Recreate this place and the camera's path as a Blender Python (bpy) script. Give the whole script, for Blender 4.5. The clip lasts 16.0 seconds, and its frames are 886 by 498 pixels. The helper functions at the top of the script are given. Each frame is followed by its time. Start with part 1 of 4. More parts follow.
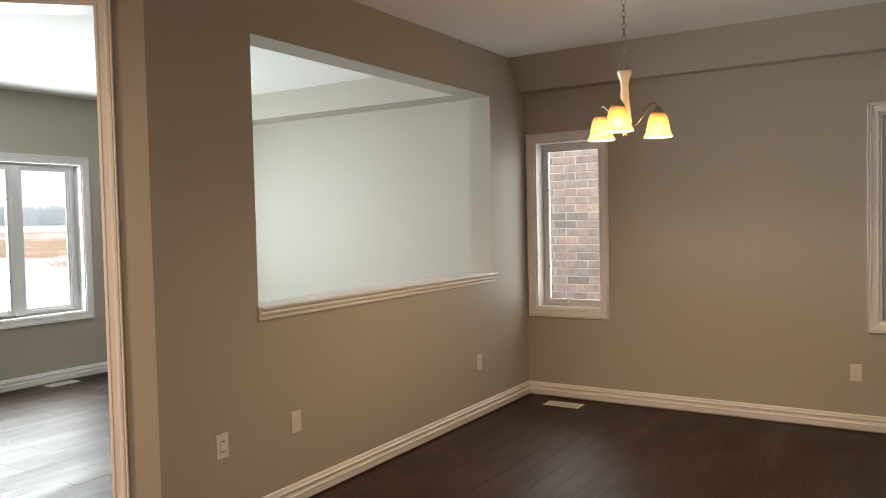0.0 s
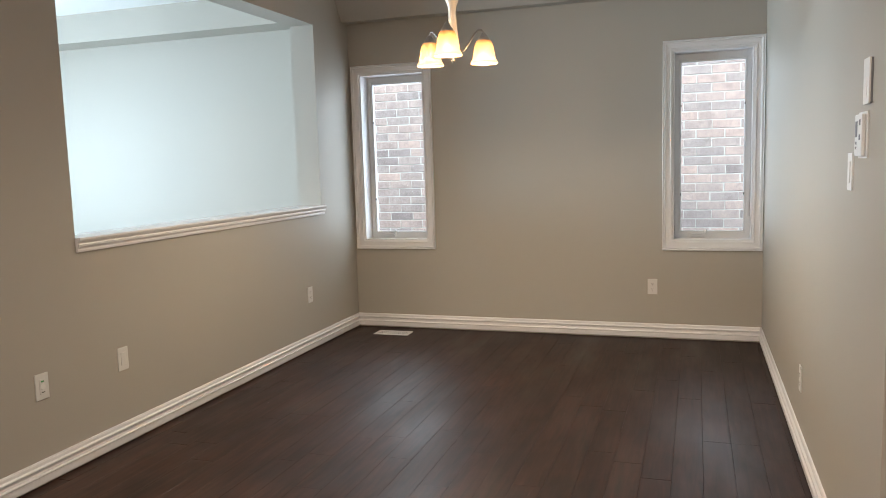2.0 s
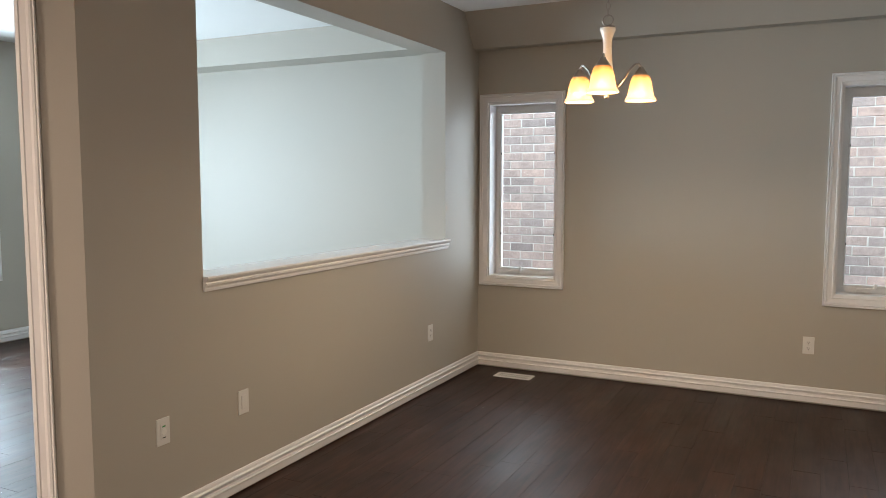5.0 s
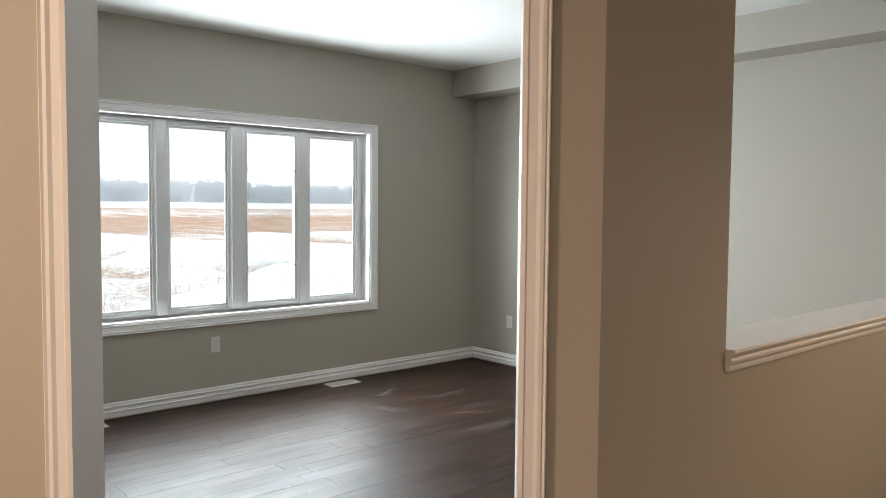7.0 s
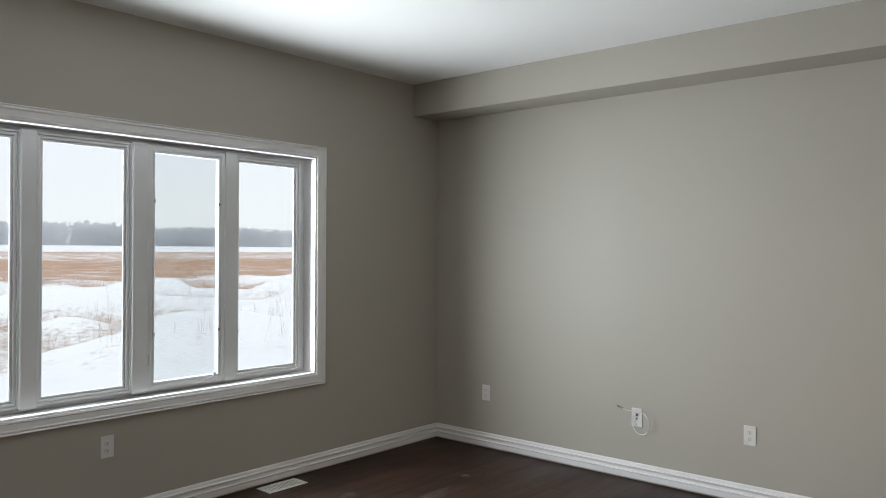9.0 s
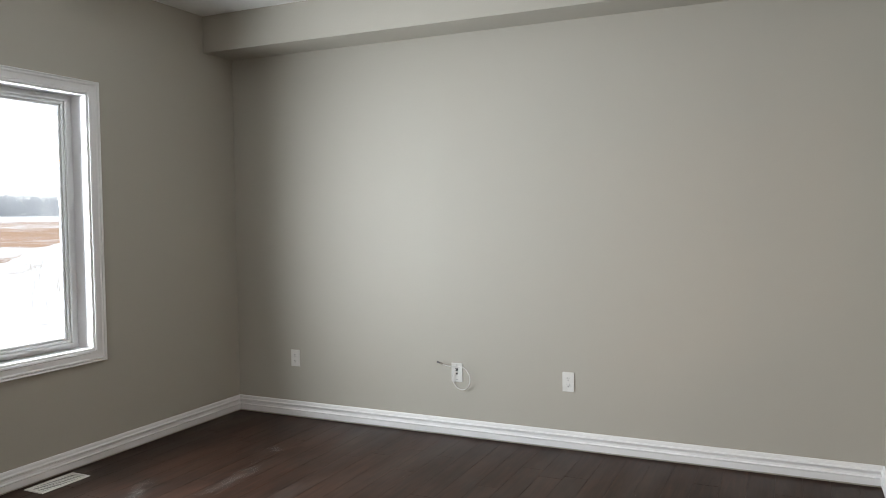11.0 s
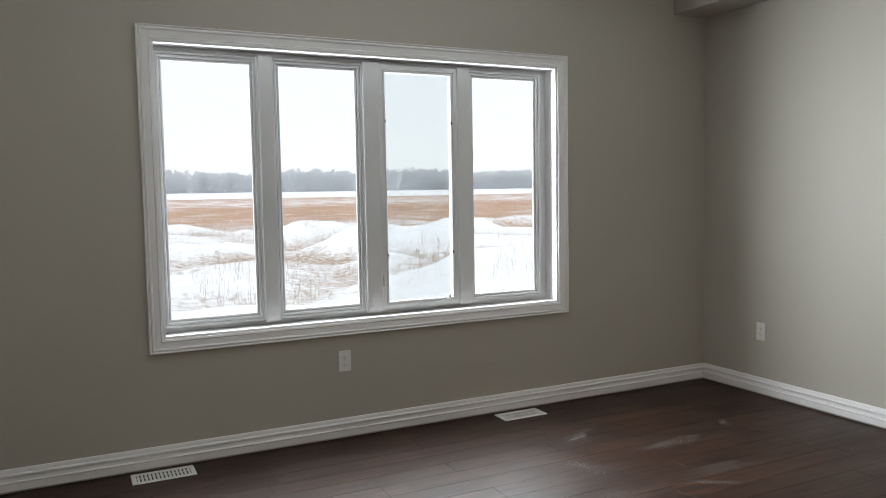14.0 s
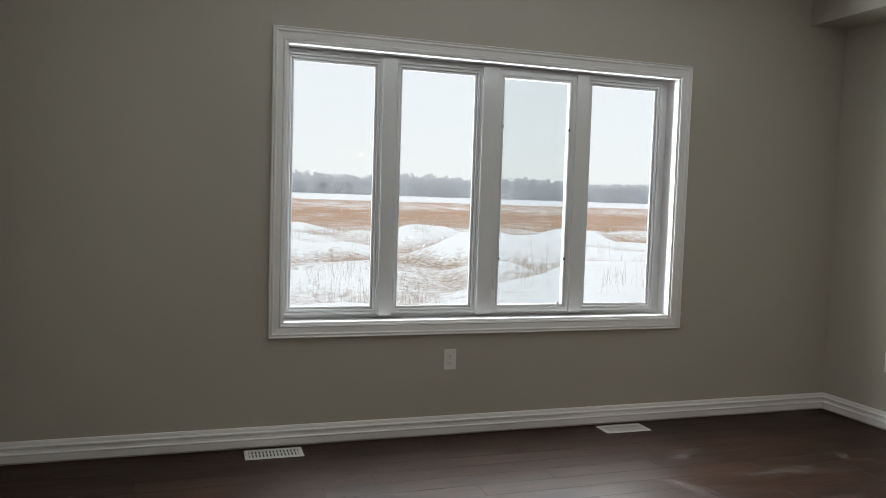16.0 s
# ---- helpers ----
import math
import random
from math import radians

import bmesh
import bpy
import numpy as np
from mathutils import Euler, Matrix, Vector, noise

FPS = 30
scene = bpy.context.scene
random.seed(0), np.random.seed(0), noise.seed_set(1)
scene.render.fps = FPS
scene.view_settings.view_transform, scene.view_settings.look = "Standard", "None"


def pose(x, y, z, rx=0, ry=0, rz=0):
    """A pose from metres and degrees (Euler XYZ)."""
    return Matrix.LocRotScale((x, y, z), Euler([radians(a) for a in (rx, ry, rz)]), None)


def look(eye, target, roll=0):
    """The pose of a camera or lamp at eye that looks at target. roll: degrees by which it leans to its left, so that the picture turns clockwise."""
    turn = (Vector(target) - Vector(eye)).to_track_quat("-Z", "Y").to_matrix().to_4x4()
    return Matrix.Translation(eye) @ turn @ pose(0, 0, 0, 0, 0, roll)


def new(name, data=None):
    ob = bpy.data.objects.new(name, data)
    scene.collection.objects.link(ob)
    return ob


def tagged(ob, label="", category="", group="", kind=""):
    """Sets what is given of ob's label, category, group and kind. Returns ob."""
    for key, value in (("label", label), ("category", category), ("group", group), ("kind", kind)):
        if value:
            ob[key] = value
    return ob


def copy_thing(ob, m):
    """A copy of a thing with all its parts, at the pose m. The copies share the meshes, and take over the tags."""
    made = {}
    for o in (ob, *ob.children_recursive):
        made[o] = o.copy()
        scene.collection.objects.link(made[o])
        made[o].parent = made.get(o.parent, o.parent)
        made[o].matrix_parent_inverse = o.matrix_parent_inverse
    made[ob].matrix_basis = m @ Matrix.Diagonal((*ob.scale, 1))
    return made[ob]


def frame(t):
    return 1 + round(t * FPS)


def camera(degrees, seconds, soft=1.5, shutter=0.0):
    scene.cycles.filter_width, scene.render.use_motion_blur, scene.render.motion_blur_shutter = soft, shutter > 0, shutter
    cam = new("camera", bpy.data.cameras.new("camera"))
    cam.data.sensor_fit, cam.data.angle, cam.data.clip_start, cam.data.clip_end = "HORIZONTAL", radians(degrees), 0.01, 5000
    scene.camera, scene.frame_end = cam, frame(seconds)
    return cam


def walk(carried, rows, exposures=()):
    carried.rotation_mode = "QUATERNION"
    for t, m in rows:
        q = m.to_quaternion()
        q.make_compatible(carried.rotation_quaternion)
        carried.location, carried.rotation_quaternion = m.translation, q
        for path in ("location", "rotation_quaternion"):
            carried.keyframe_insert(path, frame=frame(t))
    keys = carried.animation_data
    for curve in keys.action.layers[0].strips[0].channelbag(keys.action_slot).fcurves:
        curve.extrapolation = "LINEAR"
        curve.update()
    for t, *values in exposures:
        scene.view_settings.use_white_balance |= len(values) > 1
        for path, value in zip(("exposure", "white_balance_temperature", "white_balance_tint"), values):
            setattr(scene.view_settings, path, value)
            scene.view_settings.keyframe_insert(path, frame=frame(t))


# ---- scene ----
cam = camera(60.5, 16.0, soft=0.9)
PATH = [
    (0, (2.767, -5.699, 1.467), (1.702, -4.007, 1.391), -1.3),
    (0.5, (2.744, -5.715, 1.454), (1.933, -3.889, 1.355), -2.0),
    (1, (2.69, -5.769, 1.406), (2.015, -3.891, 1.282), -1.8),
    (1.5, (2.7, -5.786, 1.365), (2.06, -3.899, 1.194), -2.1),
    (2, (2.703, -5.788, 1.351), (2.073, -3.903, 1.126), -1.7),
    (2.5, (2.708, -5.791, 1.339), (2.067, -3.916, 1.068), -1.6),
    (3, (2.705, -5.797, 1.341), (2.052, -3.929, 1.054), -1.4),
    (3.2, (2.703, -5.795, 1.337), (2.042, -3.929, 1.052), -1.2),
    (5.3, (2.305, -5.516, 1.487), (1.3, -3.794, 1.337), 0.6),
    (5.5, (2.196, -5.499, 1.469), (1.09, -3.838, 1.327), 0.9),
    (6, (1.789, -5.378, 1.47), (0.506, -3.851, 1.322), 0.3),
    (6.3, (1.611, -5.312, 1.461), (0.232, -3.871, 1.319), 0.2),
    (6.5, (1.471, -5.232, 1.467), (0.038, -3.843, 1.33), 0.3),
    (7, (1.099, -5.095, 1.461), (-0.399, -3.774, 1.353), 0.5),
    (7.5, (0.725, -4.974, 1.473), (-0.767, -3.644, 1.371), -0.3),
    (8, (0.382, -4.81, 1.472), (-1.096, -3.466, 1.384), 0.7),
    (8.5, (0.014, -4.64, 1.467), (-1.405, -3.234, 1.434), 0.4),
    (9, (-0.278, -4.541, 1.472), (-1.58, -3.023, 1.477), 0.3),
    (9.5, (-0.394, -4.355, 1.44), (-1.564, -2.734, 1.465), 0.4),
    (10, (-0.571, -4.326, 1.402), (-1.478, -2.543, 1.393), -0.2),
    (10.2, (-0.612, -4.32, 1.394), (-1.439, -2.499, 1.356), -0.4),
    (12.3, (-0.513, -4.273, 1.384), (-1.549, -2.57, 1.228), -0.4),
    (12.5, (-0.48, -4.233, 1.373), (-1.607, -2.587, 1.228), -0.4),
    (13, (-0.456, -4.125, 1.374), (-1.809, -2.659, 1.234), -0.4),
    (13.5, (-0.391, -4.044, 1.361), (-1.989, -2.85, 1.214), -0.9),
    (14, (-0.302, -3.977, 1.338), (-2.09, -3.093, 1.191), -1.0),
    (14.5, (-0.257, -3.966, 1.35), (-2.13, -3.282, 1.191), -0.6),
    (15, (-0.257, -3.998, 1.303), (-2.164, -3.412, 1.157), 0.4),
    (15.5, (-0.265, -3.995, 1.303), (-2.182, -3.445, 1.16), 1.5),
    (16, (-0.264, -4.01, 1.31), (-2.16, -3.388, 1.184), 1.8),
]
walk(cam, [(t, look(eye, target, roll)) for t, eye, target, roll in PATH],
     exposures=[(0, 0.8, 6700, 9), (0.4, 1.02, 6500, 8), (1.0, 1.17, 5540, 3), (2.2, 1.29, 5540, 3), (3.2, 1.29, 5540, 3), (5.3, 0.98, 5750, 5), (6.3, 0.76, 6250, 8), (7.9, 0.52, 6500, 10), (8.4, 0.40, 6500, 10), (8.8, 0.06, 6500, 12),
                (10.2, 0.36, 6500, 12), (12.4, 0.50, 6600, 13), (13.2, 0.38, 6550, 13), (14.0, 0.25, 6550, 12), (14.6, 0.27, 6550, 12), (15.4, 0.05, 6600, 11), (16, 0.04, 6650, 11)])

# ---------------- light ----------------
world = bpy.data.worlds.new("sky")
scene.world = world
world.use_nodes = True
wn = world.node_tree.nodes
sky = wn.new("ShaderNodeTexSky")
sky.sky_type = "NISHITA"
sky.sun_disc = False
sky.sun_elevation = radians(50)
sky.sun_rotation = radians(150)
sky.dust_density = 1.0
cloud = wn.new("ShaderNodeMix")          # an even layer of cloud over the clear sky
cloud.data_type = "RGBA"
cloud.inputs[0].default_value = 0.85
cloud.inputs[7].default_value = (9.6, 9.9, 10.1, 1)
wn["Background"].inputs["Strength"].default_value = 0.15
world.node_tree.links.new(sky.outputs[0], cloud.inputs[6])
world.node_tree.links.new(cloud.outputs[2], wn["Background"].inputs["Color"])

sun = new("sun", bpy.data.lights.new("sun", "SUN"))
sun.data.energy = 1.5
sun.data.angle = radians(25)
sun.data.color = (1.0, 0.97, 0.93)
sun.matrix_world = look((15, -30, 40), (0, 0, 0))

# daylight of sky and snow, standing in the opening of the large window
day = new("window_daylight", bpy.data.lights.new("window_daylight", "AREA"))
day.data.shape, day.data.size, day.data.size_y = "RECTANGLE", 2.30, 1.40
day.data.energy, day.data.color = 72.0, (0.88, 0.965, 1.0)
day.data.spread = radians(164)
day.matrix_world = look((-4.283, -2.405, 1.37), (0, -2.405, 1.37))

# daylight from further out, which falls on the reveals of the same window
out = new("window_daylight", bpy.data.lights.new("window_daylight", "AREA"))
out.data.shape, out.data.size, out.data.size_y = "RECTANGLE", 2.9, 2.0
out.data.energy, out.data.color = 150.0, (0.86, 0.955, 1.0)
out.matrix_world = look((-4.75, -2.405, 1.40), (0, -2.405, 1.30))

# daylight of the side yard in the two narrow windows
for wx, power in ((0.365, 5.5), (2.815, 1.9)):
    side = new("side_daylight", bpy.data.lights.new("side_daylight", "AREA"))
    side.data.shape, side.data.size, side.data.size_y = "RECTANGLE", 0.50, 1.30
    side.data.energy, side.data.color = power, (0.94, 0.97, 1.0)
    side.matrix_world = look((wx, 0.30, 1.40), (wx, -3, 1.40))

# unseen warm fill lamps added behind the walker to brighten the dining walls
HALL_FILL = ((1.9, -6.7, 46.0), (-0.45, -6.45, 58.0))
for hx, hy, power in HALL_FILL:
    hall = new("hall_fill_lamp", bpy.data.lights.new("hall_fill_lamp", "AREA"))
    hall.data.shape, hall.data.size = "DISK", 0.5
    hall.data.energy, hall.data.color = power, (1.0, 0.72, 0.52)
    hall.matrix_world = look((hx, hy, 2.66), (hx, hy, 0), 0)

# ---------------- sizes of the rooms ----------------
CEIL = 2.74
WX = -4.232          # window wall of the living room
EX = 3.16            # east wall of the dining room
PT = 0.19            # thickness of the partition
CY = -3.624          # free corner of the partition
SY = -4.89           # south wall of the living room
DN = Vector((-0.70711, 0.70711, 0))    # across the angled wall, into the living room
DS = Vector((-0.70711, -0.70711, 0))   # along the angled wall
DC = Vector((0, CY, 0))
DT = 0.131           # thickness of the angled wall


# ---------------- materials ----------------
def material(name, base, rough=0.5, spread=0.06, grain=30.0, blotch=2.0, bump=0.05, metal=0.0, stretch=(1, 1, 1), rough_spread=0.08, spec=0.5, seeds=True):
    m = bpy.data.materials.new(name)
    m.use_nodes = True
    nt = m.node_tree
    n, l = nt.nodes, nt.links
    b = n["Principled BSDF"]
    co = n.new("ShaderNodeTexCoord")
    mp = n.new("ShaderNodeMapping")
    mp.inputs["Scale"].default_value = stretch
    l.new(co.outputs["Object"], mp.inputs["Vector"])
    if seeds:
        info = n.new("ShaderNodeObjectInfo")
        mul = n.new("ShaderNodeMath")
        mul.operation = "MULTIPLY"
        mul.inputs[1].default_value = 37.0
        l.new(info.outputs["Random"], mul.inputs[0])
        l.new(mul.outputs[0], mp.inputs["Location"])
    fine = n.new("ShaderNodeTexNoise")
    fine.inputs["Scale"].default_value = grain
    fine.inputs["Detail"].default_value = 5
    big = n.new("ShaderNodeTexNoise")
    big.inputs["Scale"].default_value = blotch
    big.inputs["Detail"].default_value = 3
    l.new(mp.outputs[0], fine.inputs["Vector"])
    l.new(mp.outputs[0], big.inputs["Vector"])
    add = n.new("ShaderNodeMath")
    add.operation = "ADD"
    l.new(fine.outputs["Fac"], add.inputs[0])
    l.new(big.outputs["Fac"], add.inputs[1])
    ramp = n.new("ShaderNodeMapRange")
    ramp.inputs["From Min"].default_value = 0.6
    ramp.inputs["From Max"].default_value = 1.4
    l.new(add.outputs[0], ramp.inputs["Value"])
    mix = n.new("ShaderNodeMix")
    mix.data_type = "RGBA"
    lo = [max(0, c * (1 - spread)) for c in base]
    hi = [min(1, c * (1 + spread)) for c in base]
    mix.inputs[6].default_value = (*lo, 1)
    mix.inputs[7].default_value = (*hi, 1)
    l.new(ramp.outputs[0], mix.inputs[0])
    l.new(mix.outputs[2], b.inputs["Base Color"])
    rr = n.new("ShaderNodeMapRange")
    rr.inputs["To Min"].default_value = max(0.02, rough - rough_spread)
    rr.inputs["To Max"].default_value = min(1, rough + rough_spread)
    l.new(big.outputs["Fac"], rr.inputs["Value"])
    l.new(rr.outputs[0], b.inputs["Roughness"])
    b.inputs["Metallic"].default_value = metal
    b.inputs["Specular IOR Level"].default_value = spec
    if bump:
        bu = n.new("ShaderNodeBump")
        bu.inputs["Strength"].default_value = bump
        bu.inputs["Distance"].default_value = 0.003
        l.new(fine.outputs["Fac"], bu.inputs["Height"])
        l.new(bu.outputs[0], b.inputs["Normal"])
    return m


M_WALL = material("greige_wall_paint", (0.391, 0.366, 0.318), 0.55, 0.02, 180, 0.8, 0.08, seeds=False, spec=0.35)
M_CEIL = material("ceiling_paint", (0.74, 0.735, 0.72), 0.9, 0.02, 120, 1.0, 0.15, seeds=False, spec=0.2)
M_TRIM = material("white_trim_paint", (0.71, 0.698, 0.70), 0.4, 0.02, 60, 2.0, 0.03)
M_VINYL = material("white_vinyl", (0.64, 0.64, 0.645), 0.5, 0.015, 80, 3.0, 0.02)
M_PLATE = material("white_plastic", (0.66, 0.65, 0.625), 0.3, 0.015, 90, 5.0, 0.0)
M_DARK = material("dark_slot", (0.02, 0.02, 0.02), 0.6, 0.1, 50, 5, 0)
M_VENT = material("vent_enamel", (0.74, 0.73, 0.70), 0.4, 0.03, 90, 5.0, 0.02)
M_NICKEL = material("brushed_nickel", (0.33, 0.30, 0.27), 0.32, 0.1, 200, 8, 0.03, metal=1.0, stretch=(1, 1, 0.1))
M_CERAMIC = material("cream_ceramic", (0.80, 0.76, 0.70), 0.25, 0.04, 40, 8, 0.02)
M_GREY = material("grey_plastic", (0.16, 0.16, 0.17), 0.5, 0.08, 60, 5, 0)
M_CABLE = material("white_cable", (0.75, 0.74, 0.72), 0.4, 0.02, 60, 5, 0)
M_GREEN = material("indicator", (0.05, 0.25, 0.08), 0.4, 0.1, 60, 5, 0)
M_MORTAR = material("mortar", (0.66, 0.64, 0.615), 0.95, 0.08, 60, 2, 0.3)


def brick_material():
    m = material("brick", (0.405, 0.34, 0.318), 0.92, 0.28, 30, 7, 0.35)
    n, l = m.node_tree.nodes, m.node_tree.links
    b = n["Principled BSDF"]
    old = b.inputs["Base Color"].links[0].from_socket
    info = n.new("ShaderNodeObjectInfo")
    ramp = n.new("ShaderNodeValToRGB")
    e = ramp.color_ramp.elements
    e[0].position, e[0].color = 0.0, (0.70, 0.69, 0.71, 1)
    e[1].position, e[1].color = 1.0, (1.25, 1.12, 1.05, 1)
    k = e.new(0.17)
    k.color = (0.95, 0.95, 0.95, 1)
    l.new(info.outputs["Random"], ramp.inputs["Fac"])
    mix = n.new("ShaderNodeMix")
    mix.data_type, mix.blend_type = "RGBA", "MULTIPLY"
    mix.inputs[0].default_value = 1.0
    l.new(old, mix.inputs[6])
    l.new(ramp.outputs["Color"], mix.inputs[7])
    l.new(mix.outputs[2], b.inputs["Base Color"])
    return m


M_BRICK = brick_material()


def floor_material():
    m = bpy.data.materials.new("dark_stained_oak")
    m.use_nodes = True
    n, l = m.node_tree.nodes, m.node_tree.links
    b = n["Principled BSDF"]
    co = n.new("ShaderNodeTexCoord")
    info = n.new("ShaderNodeObjectInfo")
    mul = n.new("ShaderNodeMath")
    mul.operation, mul.inputs[1].default_value = "MULTIPLY", 61.0
    l.new(info.outputs["Random"], mul.inputs[0])
    mp = n.new("ShaderNodeMapping")
    mp.inputs["Scale"].default_value = (14, 1.1, 1)
    l.new(co.outputs["Object"], mp.inputs["Vector"])
    l.new(mul.outputs[0], mp.inputs["Location"])
    grain = n.new("ShaderNodeTexNoise")
    grain.inputs["Scale"].default_value, grain.inputs["Detail"].default_value = 3.0, 8
    grain.inputs["Distortion"].default_value = 0.6
    l.new(mp.outputs[0], grain.inputs["Vector"])
    ramp = n.new("ShaderNodeValToRGB")
    e = ramp.color_ramp.elements
    e[0].position, e[0].color = 0.28, (0.015, 0.0064, 0.0038, 1)
    e[1].position, e[1].color = 0.75, (0.049, 0.0215, 0.013, 1)
    l.new(grain.outputs["Fac"], ramp.inputs["Fac"])
    tone = n.new("ShaderNodeMapRange")
    tone.inputs["To Min"].default_value, tone.inputs["To Max"].default_value = 0.86, 1.14
    l.new(info.outputs["Random"], tone.inputs["Value"])
    mix = n.new("ShaderNodeMix")
    mix.data_type, mix.blend_type = "RGBA", "MULTIPLY"
    mix.inputs[0].default_value = 1.0
    l.new(ramp.outputs["Color"], mix.inputs[6])
    # uneven stain, in soft blotches across the boards
    blot = n.new("ShaderNodeTexNoise")
    blot.inputs["Scale"].default_value, blot.inputs["Detail"].default_value = 2.6, 5
    blot.inputs["Roughness"].default_value = 0.62
    where = n.new("ShaderNodeNewGeometry")
    l.new(where.outputs["Position"], blot.inputs["Vector"])
    br = n.new("ShaderNodeMapRange")
    br.inputs["From Min"].default_value, br.inputs["From Max"].default_value = 0.3, 0.7
    br.inputs["To Min"].default_value, br.inputs["To Max"].default_value = 0.62, 1.32
    l.new(blot.outputs["Fac"], br.inputs["Value"])
    mul2 = n.new("ShaderNodeMath")
    mul2.operation = "MULTIPLY"
    l.new(tone.outputs[0], mul2.inputs[0])
    l.new(br.outputs[0], mul2.inputs[1])
    l.new(mul2.outputs[0], mix.inputs[7])
    # dust and scuffs, in patches that run over the boards
    geo = n.new("ShaderNodeNewGeometry")
    gm = n.new("ShaderNodeMapping")
    gm.inputs["Rotation"].default_value = (0, 0, radians(24))
    gm.inputs["Scale"].default_value = (3.2, 0.9, 1)
    l.new(geo.outputs["Position"], gm.inputs["Vector"])
    dust = n.new("ShaderNodeTexNoise")
    dust.inputs["Scale"].default_value, dust.inputs["Detail"].default_value = 1.3, 6
    l.new(gm.outputs[0], dust.inputs["Vector"])
    dr = n.new("ShaderNodeMapRange")
    dr.inputs["From Min"].default_value, dr.inputs["From Max"].default_value = 0.58, 0.78
    dr.inputs["To Max"].default_value = 0.10
    l.new(dust.outputs["Fac"], dr.inputs["Value"])
    mix2 = n.new("ShaderNodeMix")
    mix2.data_type = "RGBA"
    mix2.inputs[7].default_value = (0.30, 0.27, 0.24, 1)
    l.new(dr.outputs[0], mix2.inputs[0])
    l.new(mix.outputs[2], mix2.inputs[6])
    l.new(mix2.outputs[2], b.inputs["Base Color"])
    rg = n.new("ShaderNodeMapRange")
    rg.inputs["From Min"].default_value, rg.inputs["From Max"].default_value = 0.3, 0.75
    rg.inputs["To Min"].default_value, rg.inputs["To Max"].default_value = 0.38, 0.58
    l.new(dust.outputs["Fac"], rg.inputs["Value"])
    l.new(rg.outputs[0], b.inputs["Roughness"])
    b.inputs["Specular IOR Level"].default_value = 0.31
    bu = n.new("ShaderNodeBump")
    bu.inputs["Strength"].default_value, bu.inputs["Distance"].default_value = 0.12, 0.002
    l.new(grain.outputs["Fac"], bu.inputs["Height"])
    l.new(bu.outputs[0], b.inputs["Normal"])
    return m


M_FLOOR = floor_material()


def glass_material(name, tint):
    m = bpy.data.materials.new(name)
    m.use_nodes = True
    n, l = m.node_tree.nodes, m.node_tree.links
    n.remove(n["Principled BSDF"])
    tr = n.new("ShaderNodeBsdfTransparent")
    tr.inputs["Color"].default_value = (*tint, 1)
    gl = n.new("ShaderNodeBsdfGlossy")
    gl.inputs["Roughness"].default_value = 0.02
    fr = n.new("ShaderNodeFresnel")
    fr.inputs["IOR"].default_value = 1.3
    mx = n.new("ShaderNodeMixShader")
    l.new(fr.outputs[0], mx.inputs[0])
    l.new(tr.outputs[0], mx.inputs[1])
    l.new(gl.outputs[0], mx.inputs[2])
    l.new(mx.outputs[0], n["Material Output"].inputs["Surface"])
    return m


M_GLASS = glass_material("window_glass", (0.97, 0.98, 0.97))
# grey tint put into the glass to dim the bright snow and sky behind
M_TINTED = glass_material("view_dimming_glass", (0.80, 0.815, 0.82))
M_SCREEN = glass_material("insect_screen", (0.828, 0.85, 0.85))


def shade_material():
    m = bpy.data.materials.new("amber_glass_shade")
    m.use_nodes = True
    n, l = m.node_tree.nodes, m.node_tree.links
    b = n["Principled BSDF"]
    b.inputs["Base Color"].default_value = (0.24, 0.13, 0.055, 1)
    b.inputs["Roughness"].default_value = 0.35
    co = n.new("ShaderNodeTexCoord")
    sp = n.new("ShaderNodeSeparateXYZ")
    l.new(co.outputs["Object"], sp.inputs[0])
    no = n.new("ShaderNodeTexNoise")
    no.inputs["Scale"].default_value = 18
    l.new(co.outputs["Object"], no.inputs["Vector"])
    ad = n.new("ShaderNodeMath")
    ad.operation, ad.inputs[1].default_value = "MULTIPLY_ADD", 0.03
    l.new(no.outputs["Fac"], ad.inputs[0])
    l.new(sp.outputs["Z"], ad.inputs[2])
    ramp = n.new("ShaderNodeValToRGB")
    e = ramp.color_ramp.elements
    e[0].position, e[0].color = 0.0, (1.0, 0.82, 0.50, 1)
    e[1].position, e[1].color = 0.95, (0.42, 0.15, 0.025, 1)
    mid = e.new(0.55)
    mid.color = (0.95, 0.58, 0.22, 1)
    mr = n.new("ShaderNodeMapRange")
    mr.inputs["From Min"].default_value, mr.inputs["From Max"].default_value = 0.015, 0.145
    l.new(ad.outputs[0], mr.inputs["Value"])
    l.new(mr.outputs[0], ramp.inputs["Fac"])
    l.new(ramp.outputs["Color"], b.inputs["Emission Color"])
    b.inputs["Emission Strength"].default_value = 0.50
    clear = n.new("ShaderNodeBsdfTransparent")
    clear.inputs["Color"].default_value = (1.0, 0.87, 0.68, 1)
    mx = n.new("ShaderNodeMixShader")
    mx.inputs[0].default_value = 0.34
    l.new(b.outputs[0], mx.inputs[1])
    l.new(clear.outputs[0], mx.inputs[2])
    l.new(mx.outputs[0], n["Material Output"].inputs["Surface"])
    return m


M_SHADE = shade_material()


